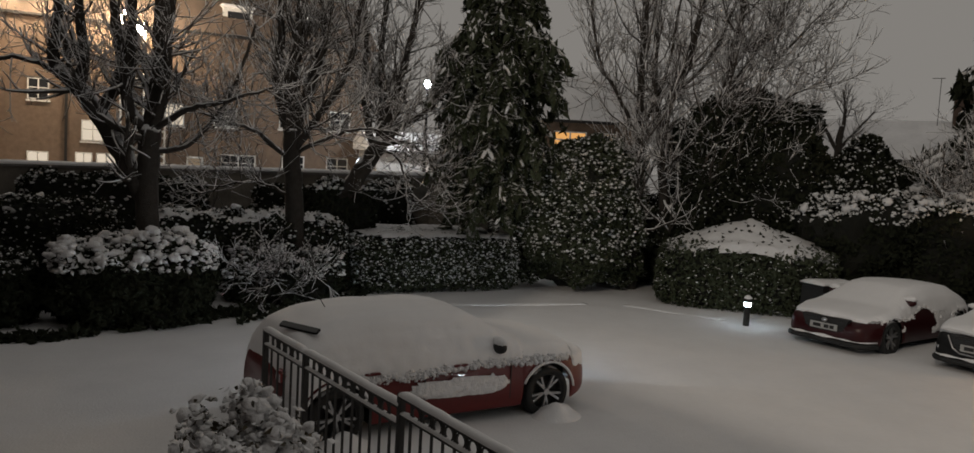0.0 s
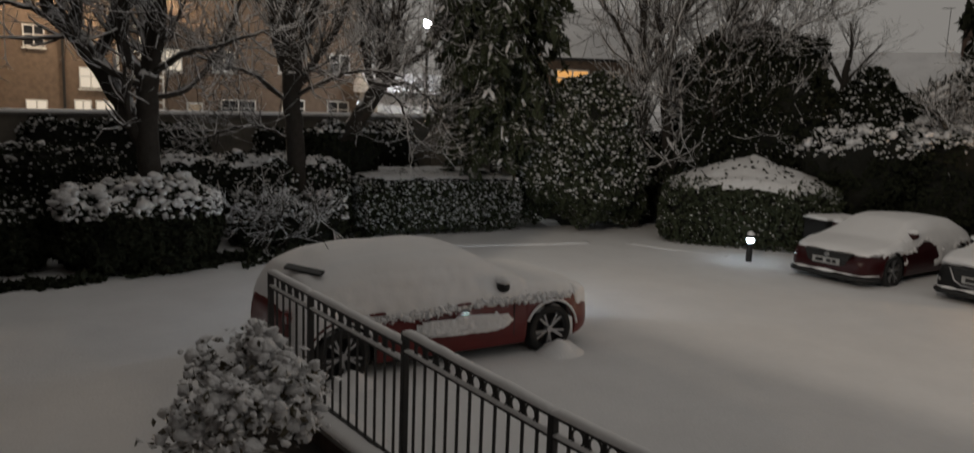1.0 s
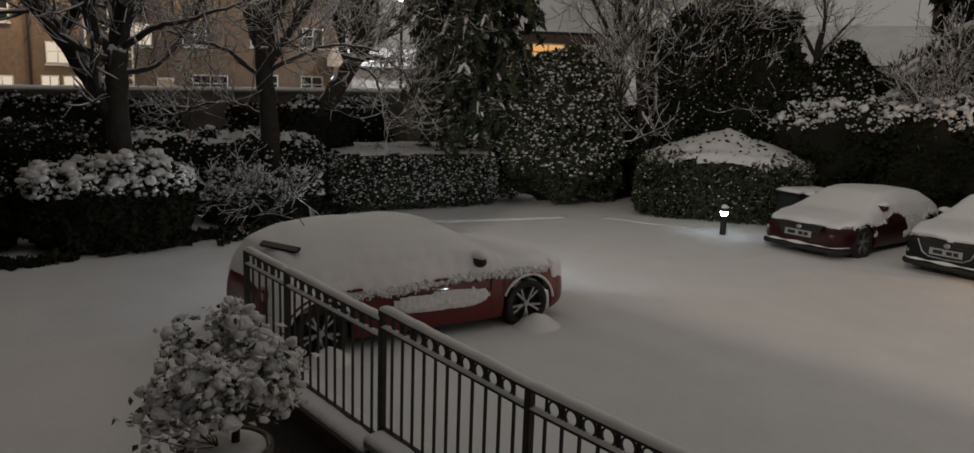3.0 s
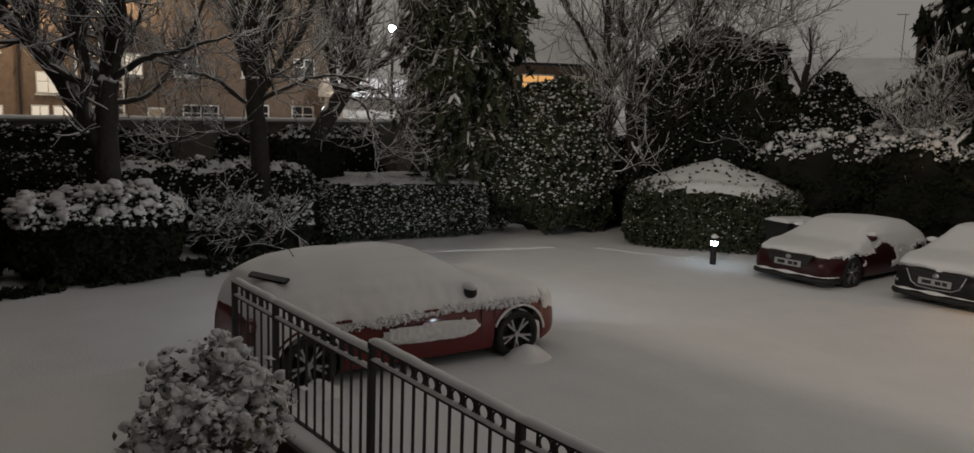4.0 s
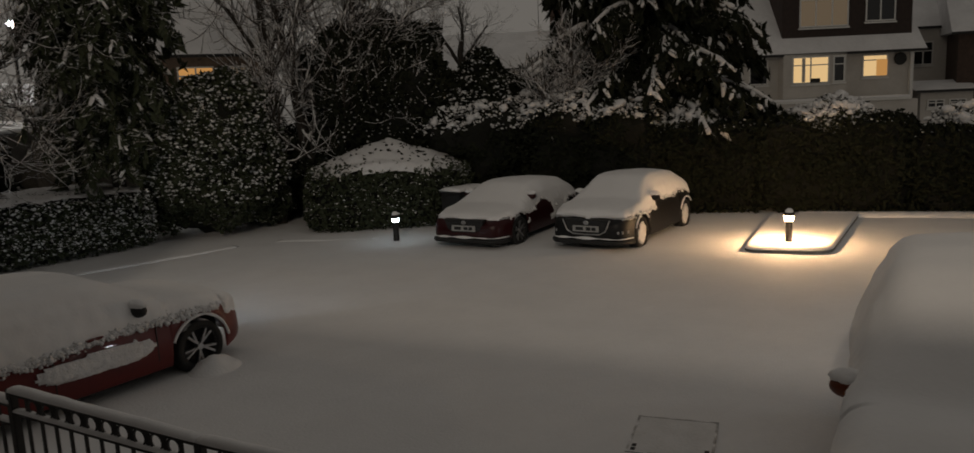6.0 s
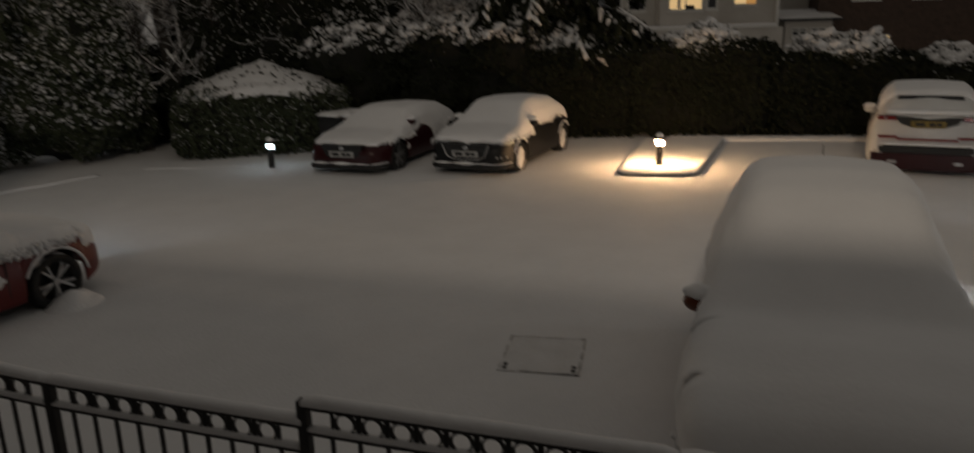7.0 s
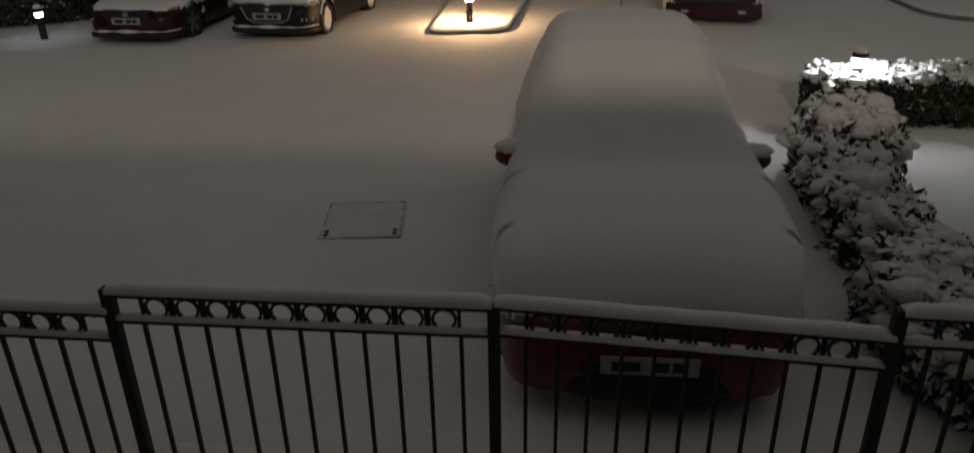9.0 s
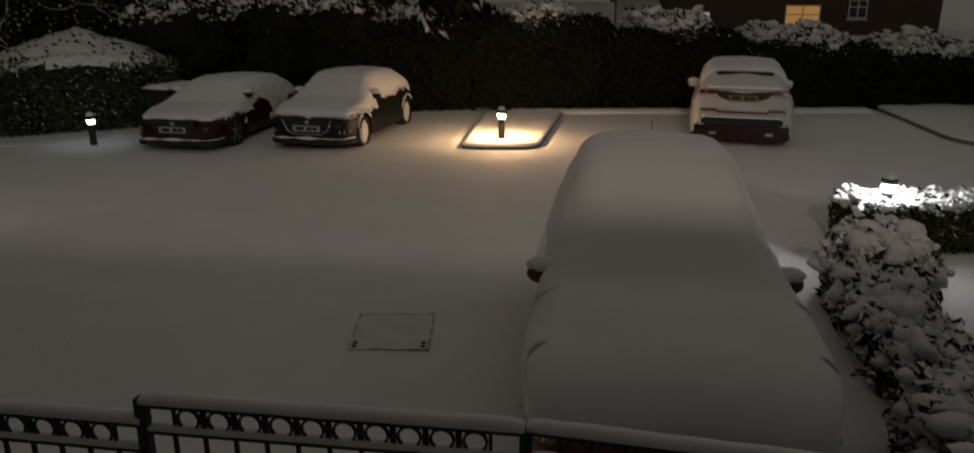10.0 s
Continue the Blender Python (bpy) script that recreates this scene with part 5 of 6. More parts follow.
# the long hedge behind the parked cars
H0, H1 = Vector((14.4, 13.3)), Vector((24.3, -2.0))
HD = (H1 - H0).normalized()
HN = Vector((-HD.y, HD.x)) * 1.0
HEDGE_H = (2.05, 2.1, 1.85, 1.5, 1.22, 1.15)
for k in range(6):
    c = H0 + HD * (1.55 + 3.1 * k) + HN * 0.95
    bush("hedge", (c.x, c.y, -0.05), math.degrees(math.atan2(HD.y, HD.x)), (3.35, 1.9, HEDGE_H[k]), "tall dark hedge behind the car park, snow on its top shoots", LEAF_DARK, 9000, 0.085, 0.65, 0.2, 1.3, 70 + k, 0.0, "long hedge lengths", 160, "hedge", tilt=0.9, fleck_size=0.5)
    bush("bush", (c.x + HN.x * 0.5, c.y + HN.y * 0.5, HEDGE_H[k] - 0.5), 20 * k, (3.0, 1.7, 0.85), "loose snowy shoots along the hedge top", LEAF_SNOWY, 5200, 0.075, 0.0, 0.35, 1.4, 80 + k, 0.0, "hedge top shoots", 1100, tilt=0.9, core=0.75, fleck_size=1.2, puff=(260, 0.08, 0.2))
# low hedges beside the orange car
for c, tn, sz, sd, n_puff, lb in (((8.2, 1.36, -0.05), 25, (0.9, 0.8, 0.76), 91, 230, "rounded low hedge heaped with lumpy snow"),
                                  ((7.0, 1.02, -0.05), 25, (1.6, 0.55, 0.54), 92, 240, "low hedge with lumpy snow on its leaves beside the car"),
                                  ((5.5, 0.18, -0.05), 26, (1.3, 1.2, 0.68), 93, 330, "broad low hedge with lumpy snow near the railing"),
                                  ((4.45, -0.45, -0.05), 26, (1.0, 1.0, 0.52), 95, 170, "low hedge end with lumpy snow behind the railing")):
    bush("hedge", c, tn, sz, lb, LEAF_HEAPED, 6000, 0.055, 0.3, 0.11, 4.2, sd, 0.03, "low hedges", 300, "hedge", fleck_size=0.8, fleck_up=-0.3, puff=(n_puff, 0.06, 0.0), snow_edge=0.3, tilt=0.8)
bush("hedge", (10.85, 0.8, -0.05), -62, (2.6, 0.9, 0.6), "low clipped hedge brightly lit by a lamp", LEAF, 9000, 0.05, 0.5, 0.08, 3.0, 94, 0.03, "low hedges", 1200, "hedge", puff=(260, 0.045, 0.3), snow_edge=0.5)
bush("bush", (7.6, -0.4, -0.05), 0, (0.9, 0.9, 0.7), "small dark bush standing in the snow", LEAF_DARK, 3500, 0.06, 0.1, 0.15, 2.5, 96, 0.0, "bushes", 200)
bollard((10.3, 1.5, 0.0), WHITE_GLOW, "bollard light shining over the low hedge", 0.82)


def snow_cap_mound():
    """The thick peaked snow on the rounded hedge."""
    th = empty("snow_heap", pose(10.45, 17.0, 1.2, 0, 0, -32), "thick peaked cap of snow pierced by shoots on the hedge", "snow")
    nx, ny = 60, 44
    vs, fs, idx = [], [], {}
    for i in range(nx + 1):
        for j in range(ny + 1):
            x, y = i / nx * 2 - 1, j / ny * 2 - 1
            r = (abs(x) ** 3.2 + abs(y) ** 3.2) ** (1 / 3.2)
            ed = 0.08 * noise.noise(Vector((x * 4, y * 4, 2)))
            if r > 0.98 + ed:
                continue
            idx[i, j] = len(vs)
            z = 0.12 + 0.68 * max(0, 1 - math.hypot(x, y * 0.9)) ** 0.9 + 0.05 * noise.noise(Vector((x * 5, y * 5, 0))) + 0.025 * noise.noise(Vector((x * 15, y * 15, 0)))
            z -= 0.25 * max(0, r - 0.9) / 0.1
            vs.append((x * 1.92, y * 1.3, z))
    for (i, j), a in idx.items():
        if (i + 1, j) in idx and (i, j + 1) in idx and (i + 1, j + 1) in idx:
            fs.append((a, idx[i + 1, j], idx[i + 1, j + 1], idx[i, j + 1]))
    solid("snow_layer", vs, fs, SNOW_LUMP, th, smooth=True)
    rng = np.random.default_rng(4)
    p = np.array([vs[k] for k in rng.integers(0, len(vs), 240)])
    v, f = leaves(p + [0, 0, 0.01], np.tile([0, -0.4, 0.5], (240, 1)), 0.07, rng, tilt=0.8)
    tagged(solid("leaf_tips", v, f, LEAF_DARK, th), kind="stuff")


snow_cap_mound()


def litter(at, turn, size, n, seed):
    """Bare dark edging plants and leaf litter along the bed."""
    rng = np.random.default_rng(seed)
    p = rng.uniform(-1, 1, (n, 3)) * np.array([size[0] / 2, size[1] / 2, 0.0])
    p[:, 2] = np.abs(rng.normal(0, 0.05, n)) + 0.015
    keep = np.array([noise.noise(Vector((q[0] * 1.7, q[1] * 3, seed))) > -0.1 for q in p])
    v, f = leaves(p[keep], np.tile([0, -0.5, 0.8], (keep.sum(), 1)), 0.1, rng, tilt=0.8)
    o = solid("leaf_litter", v, f, LEAF_DARK)
    o.matrix_world = pose(*at, 0, 0, turn)
    tagged(o, "dark leaf litter and low plants along the snowy bed", "litter", kind="stuff")


litter((-2.6, 14.0, 0), 34, (5.2, 0.5), 1500, 1)
litter((0.4, 16.6, 0), 50, (4.2, 1.2), 900, 2)
litter((-5.6, 13.2, 0), 20, (3.0, 0.9), 900, 3)


# ---- garden wall ----
def garden_wall():
    M = Matrix.Translation((-18.0, 20.9, 0)) @ pose(0, 0, 0, 0, 0, 4.0)
    w = empty("wall_garden", M, "high stone garden wall with snow along its coping", "wall", kind="structure")
    part("stonework", beam(0, 24.5, 2.05, 2.50, 0.3, 2.7), STONE, w)
    part("coping", beam(0, 24.5, 2.12, 2.57, 0.4, 0.07), KERB, w, bevel=0.01)
    snow_strip("snow_on_coping", 0, 24.5, 2.11, 2.56, 0.42, 0.09, w, 4, 0.1)
    for s in (19.6, 22.2):
        part("pier", box_bm(s - 0.2, -0.28, -0.2, s + 0.2, 0.2, 2.3), STONE, w)


garden_wall()
for k, (s, wd, h) in enumerate(((3.5, 5.0, 2.2), (9.0, 4.6, 2.3), (14.2, 4.2, 2.2), (18.2, 1.5, 2.2), (20.9, 1.1, 2.35))):
    a = radians(4)
    bush("ivy", (-18 + s * math.cos(a) + 0.4 * math.sin(a), 20.9 + s * math.sin(a) - 0.4 * math.cos(a), -0.05), 4, (wd, 0.7, h), "dark ivy clothing the garden wall, dusted with snow", LEAF_DARK, int(2600 * wd / 2), 0.08, 0.6, 0.15, 1.5, 100 + k, 0.0, "ivy on the wall", 420 * int(wd), "ivy", fleck_up=-0.3, fleck_size=0.9)


# ---- lamps beyond the wall ----
def globe_lamp():
    th = empty("globe_lamp", pose(2.33, 23.6, 0), "white globe lamp behind the garden wall, lit", "lamp")
    part("post", cyl_bm(0.05, 0.04, 2.6), PLASTIC, th)
    ellipsoid("globe", (0, 0, 2.74), (0.26, 0.26, 0.2), glow("globe_glow", (0.85, 0.92, 1.0), 2.2), th)


def street_lamp():
    th = empty("street_lamp", pose(6.55, 38.6, 0), "bright white street lamp behind the trees, lit", "street lamp")
    part("post", cyl_bm(0.09, 0.06, 6.4), PLASTIC, th)
    ellipsoid("lantern", (0, 0, 6.55), (0.17, 0.17, 0.15), glow("street_glow", (0.9, 0.95, 1.0), 800), th)


globe_lamp()
street_lamp()


# ---- buildings ----
def window(parent, x, z, w, h, pane, mull=1, transom=0.0, y=0.0, name="window"):
    """A window in a wall that faces -y, its lower left corner at (x, z)."""
    wd = part(name, box_bm(x - 0.06, y - 0.09, z - 0.1, x + w + 0.06, y + 0.0, z - 0.02), PAINT, parent, bevel=0.008)
    part("pane", box_bm(x + 0.05, y - 0.02, z + 0.05, x + w - 0.05, y + 0.02, z + h - 0.05), pane, wd)
    for a in ((x, z, x + w, z + 0.06), (x, z + h - 0.06, x + w, z + h), (x, z + 0.06, x + 0.06, z + h - 0.06), (x + w - 0.06, z + 0.06, x + w, z + h - 0.06)):
        part("frame", box_bm(a[0], y - 0.06, a[1], a[2], y + 0.02, a[3]), PAINT, wd)
    for k in range(mull):
        c = x + w * (k + 1) / (mull + 1)
        part("mullion", box_bm(c - 0.03, y - 0.055, z + 0.05, c + 0.03, y + 0.01, z + h - 0.05), PAINT, wd)
    if transom:
        part("transom", box_bm(x + 0.05, y - 0.05, z + h * transom - 0.025, x + w - 0.05, y + 0.01, z + h * transom + 0.025), PAINT, wd)
    return wd


bare_tree("shrub", (-0.15, 16.45, 0), [
    ([(0, 0, 0), (-0.3, -0.1, 0.5), (-0.75, -0.2, 0.85)], 0.02, 0.008),
    ([(0, 0, 0), (0.2, -0.1, 0.6), (0.5, -0.2, 1.0)], 0.02, 0.008),
    ([(0.1, 0, 0), (0.6, -0.2, 0.4), (1.1, -0.2, 0.75)], 0.018, 0.007),
    ([(-0.1, 0, 0), (-0.1, -0.2, 0.6), (0.0, -0.3, 1.1)], 0.018, 0.007),
    ([(0, 0, 0), (-0.6, 0, 0.3), (-1.1, -0.1, 0.5)], 0.016, 0.006)],
    "bare twiggy shrub with snow along every stem", 35, side=22, side_len=0.55, twigs=4, twig_len=0.28, up=0.1, group="bare shrubs")


def brick_block():
    M = pose(-12.61, 41.99, 0, 0, 0, 12)
    th = empty("apartment_building", M, "brown brick apartment block lit warm from one side", "building")
    part("wall", box_bm(-14, 0.0, -0.2, 17.6, 8, 8.7), BRICK, th)
    part("side_wing", box_bm(-14, -1.2, -0.2, -0.4, -0.004, 8.7), BRICK, th)
    bm = bmesh.new()
    pts = [(-14.2, -0.25, 8.7), (17.9, -0.25, 8.7), (17.0, 1.2, 11.4), (-14.2, 1.2, 11.4), (-14.2, 8, 11.4), (17.0, 8, 11.4), (-14.2, 8, 8.7), (17.9, 8, 8.7)]
    v = [bm.verts.new(p) for p in pts]
    for f in ((0, 1, 2, 3), (3, 2, 5, 4), (0, 3, 4, 6), (1, 7, 5, 2), (0, 6, 7, 1), (4, 5, 7, 6)):
        bm.faces.new([v[i] for i in f])
    part("roof", bm, MANSARD, th, "brown tiled mansard roof")
    part("gutter", box_bm(-14.2, -0.36, 8.6, 17.9, -0.25, 8.72), PLASTIC, th)
    for x, z, w, h, m in ((1.05, 4.8, 0.9, 1.0, PANE), (3.3, 3.0, 1.0, 1.0, LIT_PALE), (1.05, 1.3, 0.9, 1.1, LIT_PALE), (3.05, 1.35, 0.75, 1.1, LIT_PALE), (3.95, 1.35, 0.9, 1.1, LIT_PALE),
                          (9.7, 1.75, 1.75, 0.95, PANE), (9.3, 4.1, 1.15, 1.0, PANE), (12.6, 4.2, 1.15, 1.0, PANE), (12.8, 1.8, 1.2, 1.0, PANE), (15.3, 4.3, 1.15, 1.0, PANE),
                          (15.2, 1.8, 1.2, 1.0, PANE), (7.0, 4.0, 0.9, 1.1, LIT_PALE), (-2.6, 1.0, 1.0, 1.2, LIT_PALE), (-2.6, 4.2, 1.0, 1.2, PANE)):
        window(th, x, z, w, h, m, 1, 0.55, y=-1.2 if x < -0.4 else 0.0)
    for x, m in ((1.0, LIT_AMBER), (9.9, PANE), (13.6, PANE)):
        dm = part("dormer", box_bm(x - 0.25, 0.3, 8.72, x + 1.25, 2.2, 10.2), PAINT, th, bevel=0.02)
        part("dormer_pane", box_bm(x, 0.27, 8.9, x + 1.0, 0.31, 10.0), m, dm)
        part("dormer_snow", box_bm(x - 0.35, 0.15, 10.2, x + 1.35, 2.3, 10.36), SNOW, dm, bevel=0.05)
    d = part("door", box_bm(8.05, -0.06, 0.2, 8.85, 0.02, 2.5), PAINT, th)
    part("door_panel", box_bm(8.15, -0.075, 0.3, 8.75, -0.055, 2.4), LIT_DIM, d)
    part("drainpipe", box_bm(2.6, -0.12, 0, 2.72, -0.0, 7.5), PLASTIC, th)
    # lit stair tower with landings
    st = part("stair_tower", box_bm(4.9, -1.6, 0, 5.0, -1.5, 8.8), PAINT, th)
    for z in (1.2, 2.4, 3.6, 4.8, 6.0, 7.2):
        part("landing", box_bm(4.9, -1.6, z, 6.9, -0.02, z + 0.08), PAINT, th, bevel=0.01)
        part("landing_rail", box_bm(4.9, -1.62, z + 0.9, 6.9, -1.58, z + 0.95), PAINT, th)
    for x in (5.9, 6.85):
        part("stair_post", box_bm(x, -1.6, 0, x + 0.08, -1.52, 8.8), PAINT, th)
    for x, z in ((5.6, 8.3), (5.0, 8.9), (0.9, 9.6)):
        ellipsoid("flood_lamp", (x, -2.0, z), (0.22, 0.16, 0.16), glow("flood_glow", (1.0, 0.76, 0.52), 700), th)
    part("lamp_bracket", box_bm(4.9, -2.0, 8.15, 5.7, -1.5, 8.22), PLASTIC, th)
    part("side_lamp_arm", box_bm(0.86, -2.0, 9.36, 0.94, -0.2, 9.44), PLASTIC, th)
    part("lamp_arm", box_bm(4.97, -2.03, 8.2, 5.03, -1.97, 8.86), PLASTIC, th)


brick_block()


def wall_box(name, M, w, d, h, ridge, mat, label, wins=(), roof_mat=None, over=0.35, chimneys=()):
    """A house: walls, a pitched snowy roof whose ridge runs along the front, windows facing -y."""
    th = empty(name, M, label, "house", "houses")
    part("wall", box_bm(0, 0, -0.2, w, d, h), mat, th)
    bm = bmesh.new()
    v = [bm.verts.new(p) for p in ((-over, -over, h - 0.05), (w + over, -over, h - 0.05), (w + over, d / 2, ridge), (-over, d / 2, ridge), (w + over, d + over, h - 0.05), (-over, d + over, h - 0.05))]
    for f in ((0, 1, 2, 3), (3, 2, 4, 5), (0, 3, 5), (1, 4, 2), (0, 5, 4, 1)):
        bm.faces.new([v[i] for i in f])
    part("roof", bm, roof_mat or ROOF, th, "roof under smooth snow")
    part("gutter", box_bm(-over, -over - 0.09, h - 0.16, w + over, -over, h - 0.04), PLASTIC, th)
    for x, y, z in chimneys:
        c = part("chimney", box_bm(x, y, h - 0.5, x + 0.9, y + 0.6, z), BRICK_DARK, th, bevel=0.02)
        for k in (0.2, 0.6):
            part("chimney_pot", cyl_bm(0.12, 0.1, 0.35, Matrix.Translation((x + k, y + 0.3, z)), 12), BRICK_DARK, c)
        part("tv_aerial", box_bm(x - 0.7, y + 0.28, h, x - 0.67, y + 0.31, z + 0.75), PLASTIC, c)
        part("aerial_arm", box_bm(x - 1.1, y + 0.28, z + 0.7, x - 0.5, y + 0.31, z + 0.73), PLASTIC, c)
    for x, z, ww, hh, m in wins:
        window(th, x, z, ww, hh, m, 1, 0.6)
    return th


def rendered_house():
    M = pose(33.92, 22.76, 0, 0, 0, -40.7)
    th = empty("house", M, "white rendered house with dark tiled upper storey, two rooms lit", "house", "houses")
    part("wall", box_bm(-4.5, 0.6, -0.3, 8.2, 9, 4.17), RENDERW, th)
    part("lower_wall", box_bm(-0.2, -0.5, -0.3, 8.0, 0.596, 1.82), RENDERW, th)
    part("ledge", box_bm(-0.35, -0.65, 1.82, 7.6, 0.59, 1.92), PAINT, th)
    part("snow_on_ledge", box_bm(-0.35, -0.65, 1.924, 7.6, 0.59, 2.02), SNOW, th, bevel=0.03)
    part("bay", box_bm(1.9, -0.1, 2.03, 4.85, 0.596, 4.1), RENDERW, th, bevel=0.02)
    bm = bmesh.new()
    v = [bm.verts.new(p) for p in ((-5.0, 0.0, 4.12), (8.6, 0.0, 4.12), (8.6, 4.8, 9.0), (-5.0, 4.8, 9.0), (8.6, 9.5, 4.12), (-5.0, 9.5, 4.12))]
    for f in ((0, 1, 2, 3), (3, 2, 4, 5), (0, 3, 5), (1, 4, 2), (0, 5, 4, 1)):
        bm.faces.new([v[i] for i in f])
    part("roof", bm, ROOF, th, "roof under smooth snow")
    part("gutter", box_bm(-5.0, -0.1, 4.0, 8.6, 0.0, 4.12), PLASTIC, th)
    dm = part("dormer", box_bm(2.1, 0.75, 4.75, 8.2, 4.6, 8.3), TILE, th, "dark tile-hung dormer storey")
    window(th, 2.9, 5.35, 2.3, 1.3, LIT_DIM, 2, 0, y=0.75)
    window(th, 6.0, 5.5, 1.4, 1.15, PANE, 1, 0, y=0.75)
    window(th, 2.3, 2.72, 1.72, 1.25, LIT_WARM, 1, 0.68, y=-0.1)
    part("curtain", box_bm(2.75, -0.16, 2.8, 2.9, -0.13, 3.9), RENDERW, th)
    part("window_box", box_bm(3.15, -0.16, 2.74, 3.6, -0.13, 2.95), PLASTIC, th)
    window(th, 4.2, 2.75, 0.55, 1.2, PANE, 0, 0.68, y=-0.1)
    window(th, 0.5, 2.75, 0.9, 1.2, PANE, 0, 0.68, y=0.6)
    window(th, -0.7, 2.75, 0.9, 1.2, PANE, 0, 0.68, y=0.6)
    window(th, 5.85, 2.9, 1.2, 1.05, LIT_WARM, 0, 0.75, y=0.6)
    part("half_drawn_curtain", box_bm(6.5, 0.5, 2.95, 7.0, 0.53, 3.7), LIT_AMBER, th)
    window(th, 5.0, 0.1, 1.2, 0.8, PANE, 1, 0, y=-0.5)
    window(th, 2.0, 0.1, 1.5, 0.75, PANE, 1, 0, y=-0.5)
    part("satellite_dish", cyl_bm(0.3, 0.28, 0.06, pose(7.6, 0.5, 3.7, 90, 0, 0), 20), PLASTIC, th)
    part("drainpipe", box_bm(8.05, 0.42, 0, 8.2, 0.58, 4.0), PAINT, th, "pale drainpipe")


rendered_house()
wall_box("house", pose(43.0, 21.5, 0, 0, 0, -45), 4.5, 6, 5.4, 8.0, RENDERW, "white rendered house end beyond its neighbour", ((0.6, 3.4, 1.0, 1.2, PANE), (2.6, 3.4, 1.0, 1.2, PANE)))
wall_box("garage", pose(41.0, 17.6, 0, 0, 0, -45), 2.4, 4, 2.2, 2.6, RENDERW, "white garage with snow on its roof", ((0.3, 1.3, 0.8, 0.4, PANE), (1.3, 1.3, 0.8, 0.4, PANE)))
wall_box("house", pose(43.3, 16.9, 0, 0, 0, -60), 16.0, 8, 4.9, 8.6, BRICK_DARK, "dark brick house with lit windows behind the hedge",
         ((1.6, 3.0, 1.3, 1.3, LIT_AMBER), (4.4, 3.0, 1.3, 1.3, PANE), (2.1, 0.0, 0.45, 1.25, LIT_BLUE), (2.6, 0.0, 0.95, 1.25, LIT_WARM), (7.6, 0.35, 1.9, 1.25, LIT_AMBER), (11.0, 0.9, 1.0, 1.0, PANE)))
wall_box("house", pose(25.5, 38.4, 0, 0, 0, -40.5), 15.0, 8, 4.3, 6.5, RENDERW, "distant house with a broad snowy roof and chimney", ((3.0, 1.6, 1.4, 1.2, PANE), (6.0, 1.6, 1.4, 1.2, LIT_PALE), (10.0, 1.6, 1.4, 1.2, PANE)), chimneys=((8.2, 3.2, 8.0),))
# amber window is added; its glow stands in for light on the brick
wall_box("house", pose(9.6, 33.6, 0, 0, 0, -14), 5.0, 6, 5.0, 7.4, BRICK, "brick house behind the trees, a glowing window standing in for its amber-lit wall", ((1.6, 3.6, 1.4, 0.9, LIT_AMBER), (3.3, 3.6, 1.0, 0.9, LIT_DIM)))
wall_box("garage", pose(4.6, 41.5, 0, 0, 0, 8), 5.5, 5, 3.4, 4.4, RENDERW, "white rendered outbuilding lit by the street lamp", ((0.8, 1.2, 1.2, 1.1, PANE), (3.2, 1.2, 1.2, 1.1, PANE)))


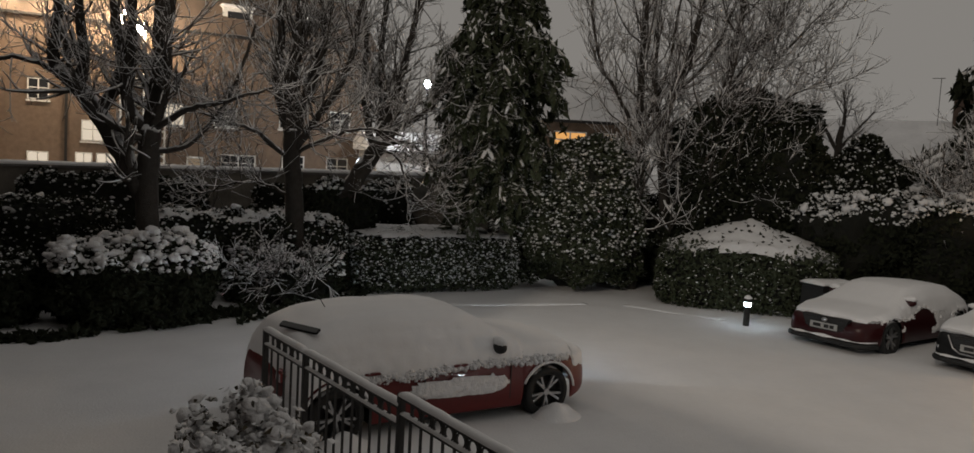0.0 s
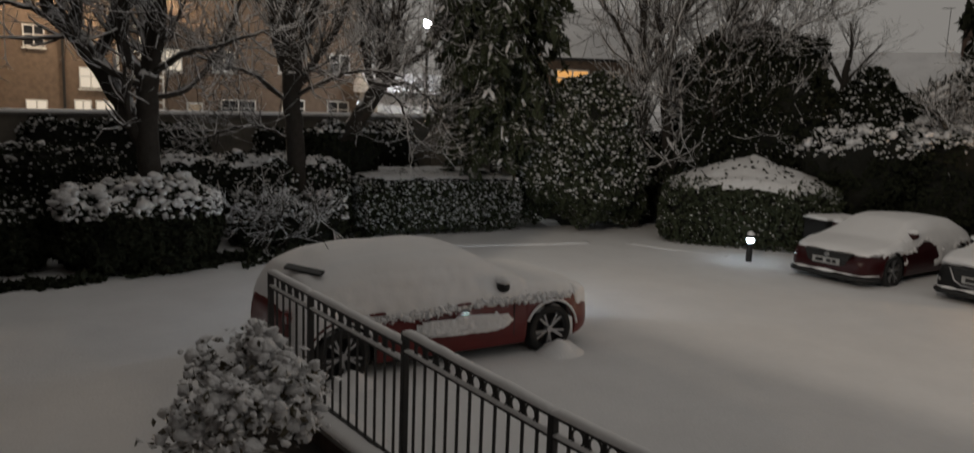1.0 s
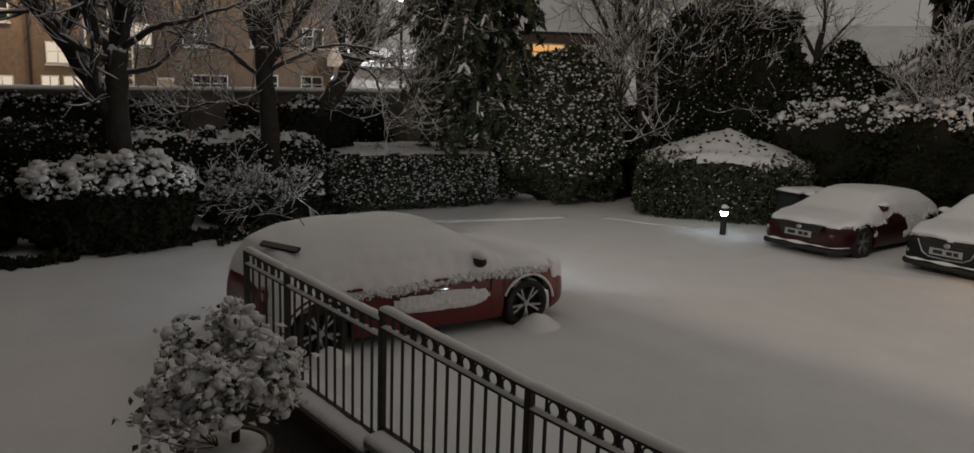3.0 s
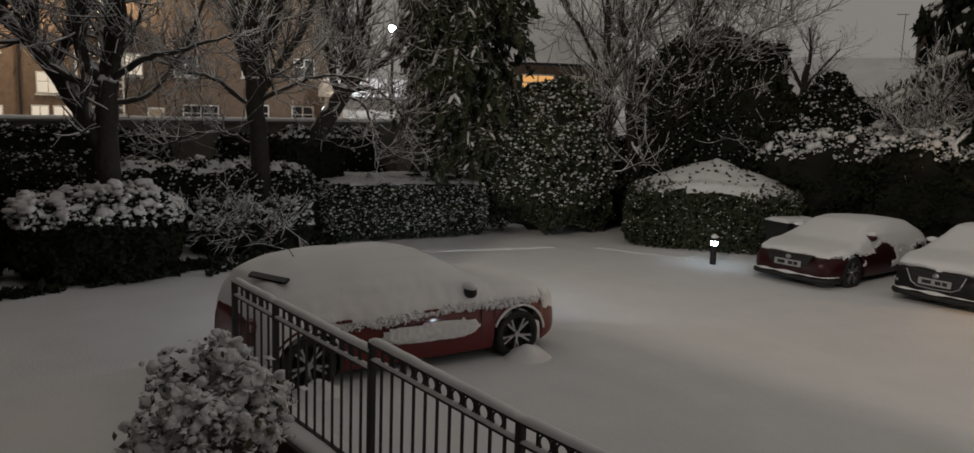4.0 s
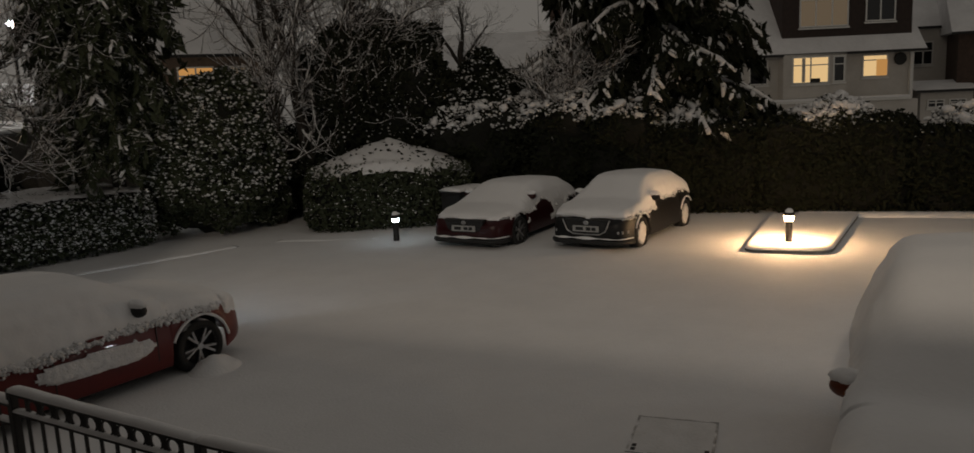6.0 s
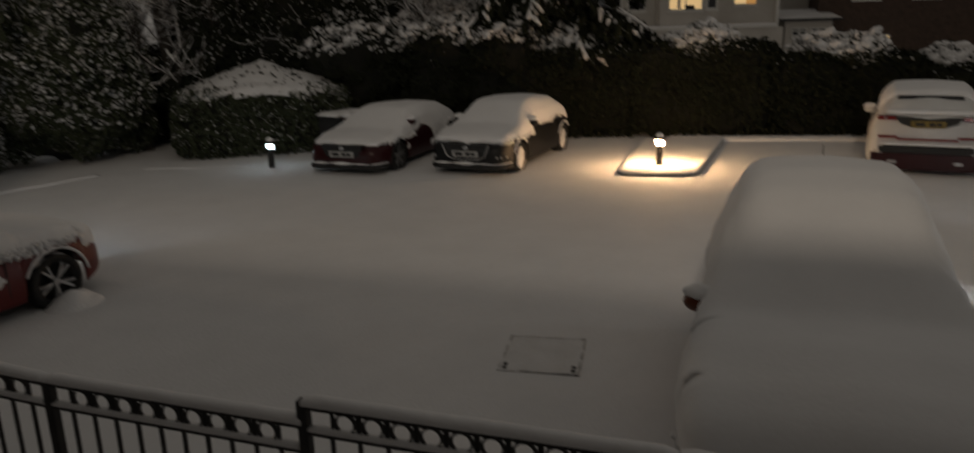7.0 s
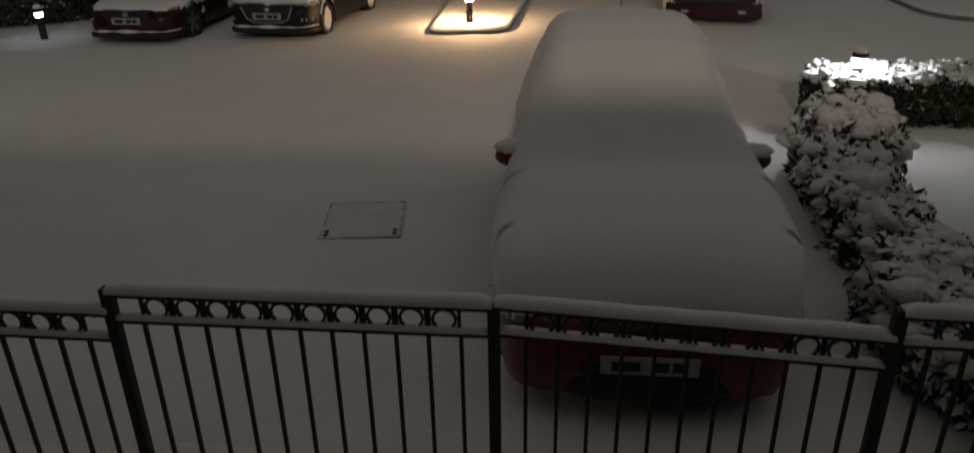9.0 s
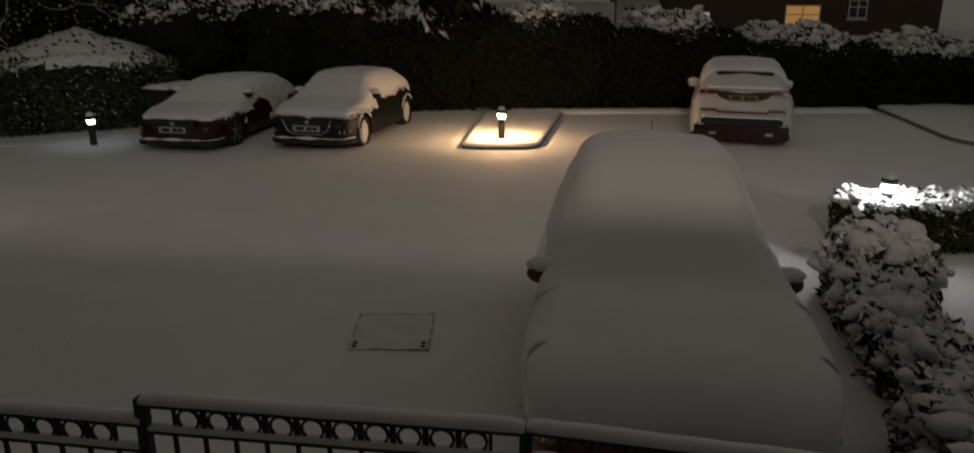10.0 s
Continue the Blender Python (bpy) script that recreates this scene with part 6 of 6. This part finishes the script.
# ---- potted shrub by the wall ----
def potted_shrub():
    th = empty("potted_shrub", pose(-0.06, 5.95, 0), "potted shrub with snow-laden leaves in a dark round pot", "potted plant")
    vs, fs = lathe([(0.0, 0), (0.2, 0), (0.24, 0.1), (0.27, 0.38), (0.3, 0.47), (0.3, 0.52), (0.27, 0.52), (0.255, 0.46), (0, 0.46)], 40)
    solid("pot", vs, fs, POTM, th, smooth=True)
    vs, fs = lathe([(0.262, 0.47), (0.25, 0.515), (0.15, 0.535), (0.0, 0.54)], 32)
    solid("snow_in_pot", vs, fs, SNOW, th, smooth=True)
    rng = np.random.default_rng(77)
    br = [[((0.06, 0, 0.5), 0.028), ((0.07, 0.01, 0.7), 0.024), ((0.05, 0, 0.88), 0.02)]]
    P, N = [], []
    for k in range(64):
        a = rng.uniform(0, 2 * math.pi)
        e = rng.uniform(0.05, 1.0)
        tip = np.array([math.cos(a) * 0.42 * math.sqrt(max(0.05, 1 - e * e)), math.sin(a) * 0.42 * math.sqrt(max(0.05, 1 - e * e)), 0.9 + e * 0.42])
        tip = tip * rng.uniform(0.85, 1.04) + np.array([0.02, 0, 0.0])
        s = np.array([0.05, 0, 0.84])
        c = curve_pts([s, s + (tip - s) * 0.5 + np.array([0, 0, -0.05]), tip], 7)
        br.append([(q, 0.009 - 0.0008 * i) for i, q in enumerate(c)])
        for m in range(30):
            q = tip + rng.normal(0, 0.055, 3)
            P.append(q)
            N.append((q - np.array([0, 0, 0.9])) + UP * 0.35 + rng.normal(0, 0.2, 3))
    for a, r, z in ((3.3, 0.56, 0.8), (2.9, 0.48, 0.78), (3.7, 0.5, 0.74)):
        tip = np.array([math.cos(a) * r, math.sin(a) * r, z])
        c = curve_pts([(0.0, 0, 0.52), tip * 0.5 + [0, 0, 0.22], tip], 8)
        br.append([(q, 0.011 - 0.001 * i) for i, q in enumerate(c)])
        for m in range(26):
            q = c[rng.integers(4, 8)] + rng.normal(0, 0.05, 3)
            P.append(q)
            N.append(UP * 0.6 + rng.normal(0, 0.4, 3))
    for k in range(9):
        a = rng.uniform(2.2, 4.6)
        c = curve_pts([(-0.05, 0, 0.5), (math.cos(a) * 0.2, math.sin(a) * 0.2, 0.68), (math.cos(a) * 0.36, math.sin(a) * 0.36, 0.72 + rng.uniform(0, 0.2))], 6)
        br.append([(q, 0.007 - 0.0008 * i) for i, q in enumerate(c)])
    P, N = np.array(P), np.array(N)
    N /= np.linalg.norm(N, axis=1)[:, None]
    v, f = leaves(P, N, 0.042, rng, aspect=1.6, tilt=0.5)
    for b in br[:1]:
        solid("stem", *tubes([b], 8), BARK, th, smooth=True)
    solid("branchwork", *tubes(br[1:], 5), TWIG, th, smooth=True)
    solid("foliage", v, f, LEAF_POT, th)
    puffs(th, P, N, rng, 760, 0.027, -0.05, flat=0.85)


potted_shrub()
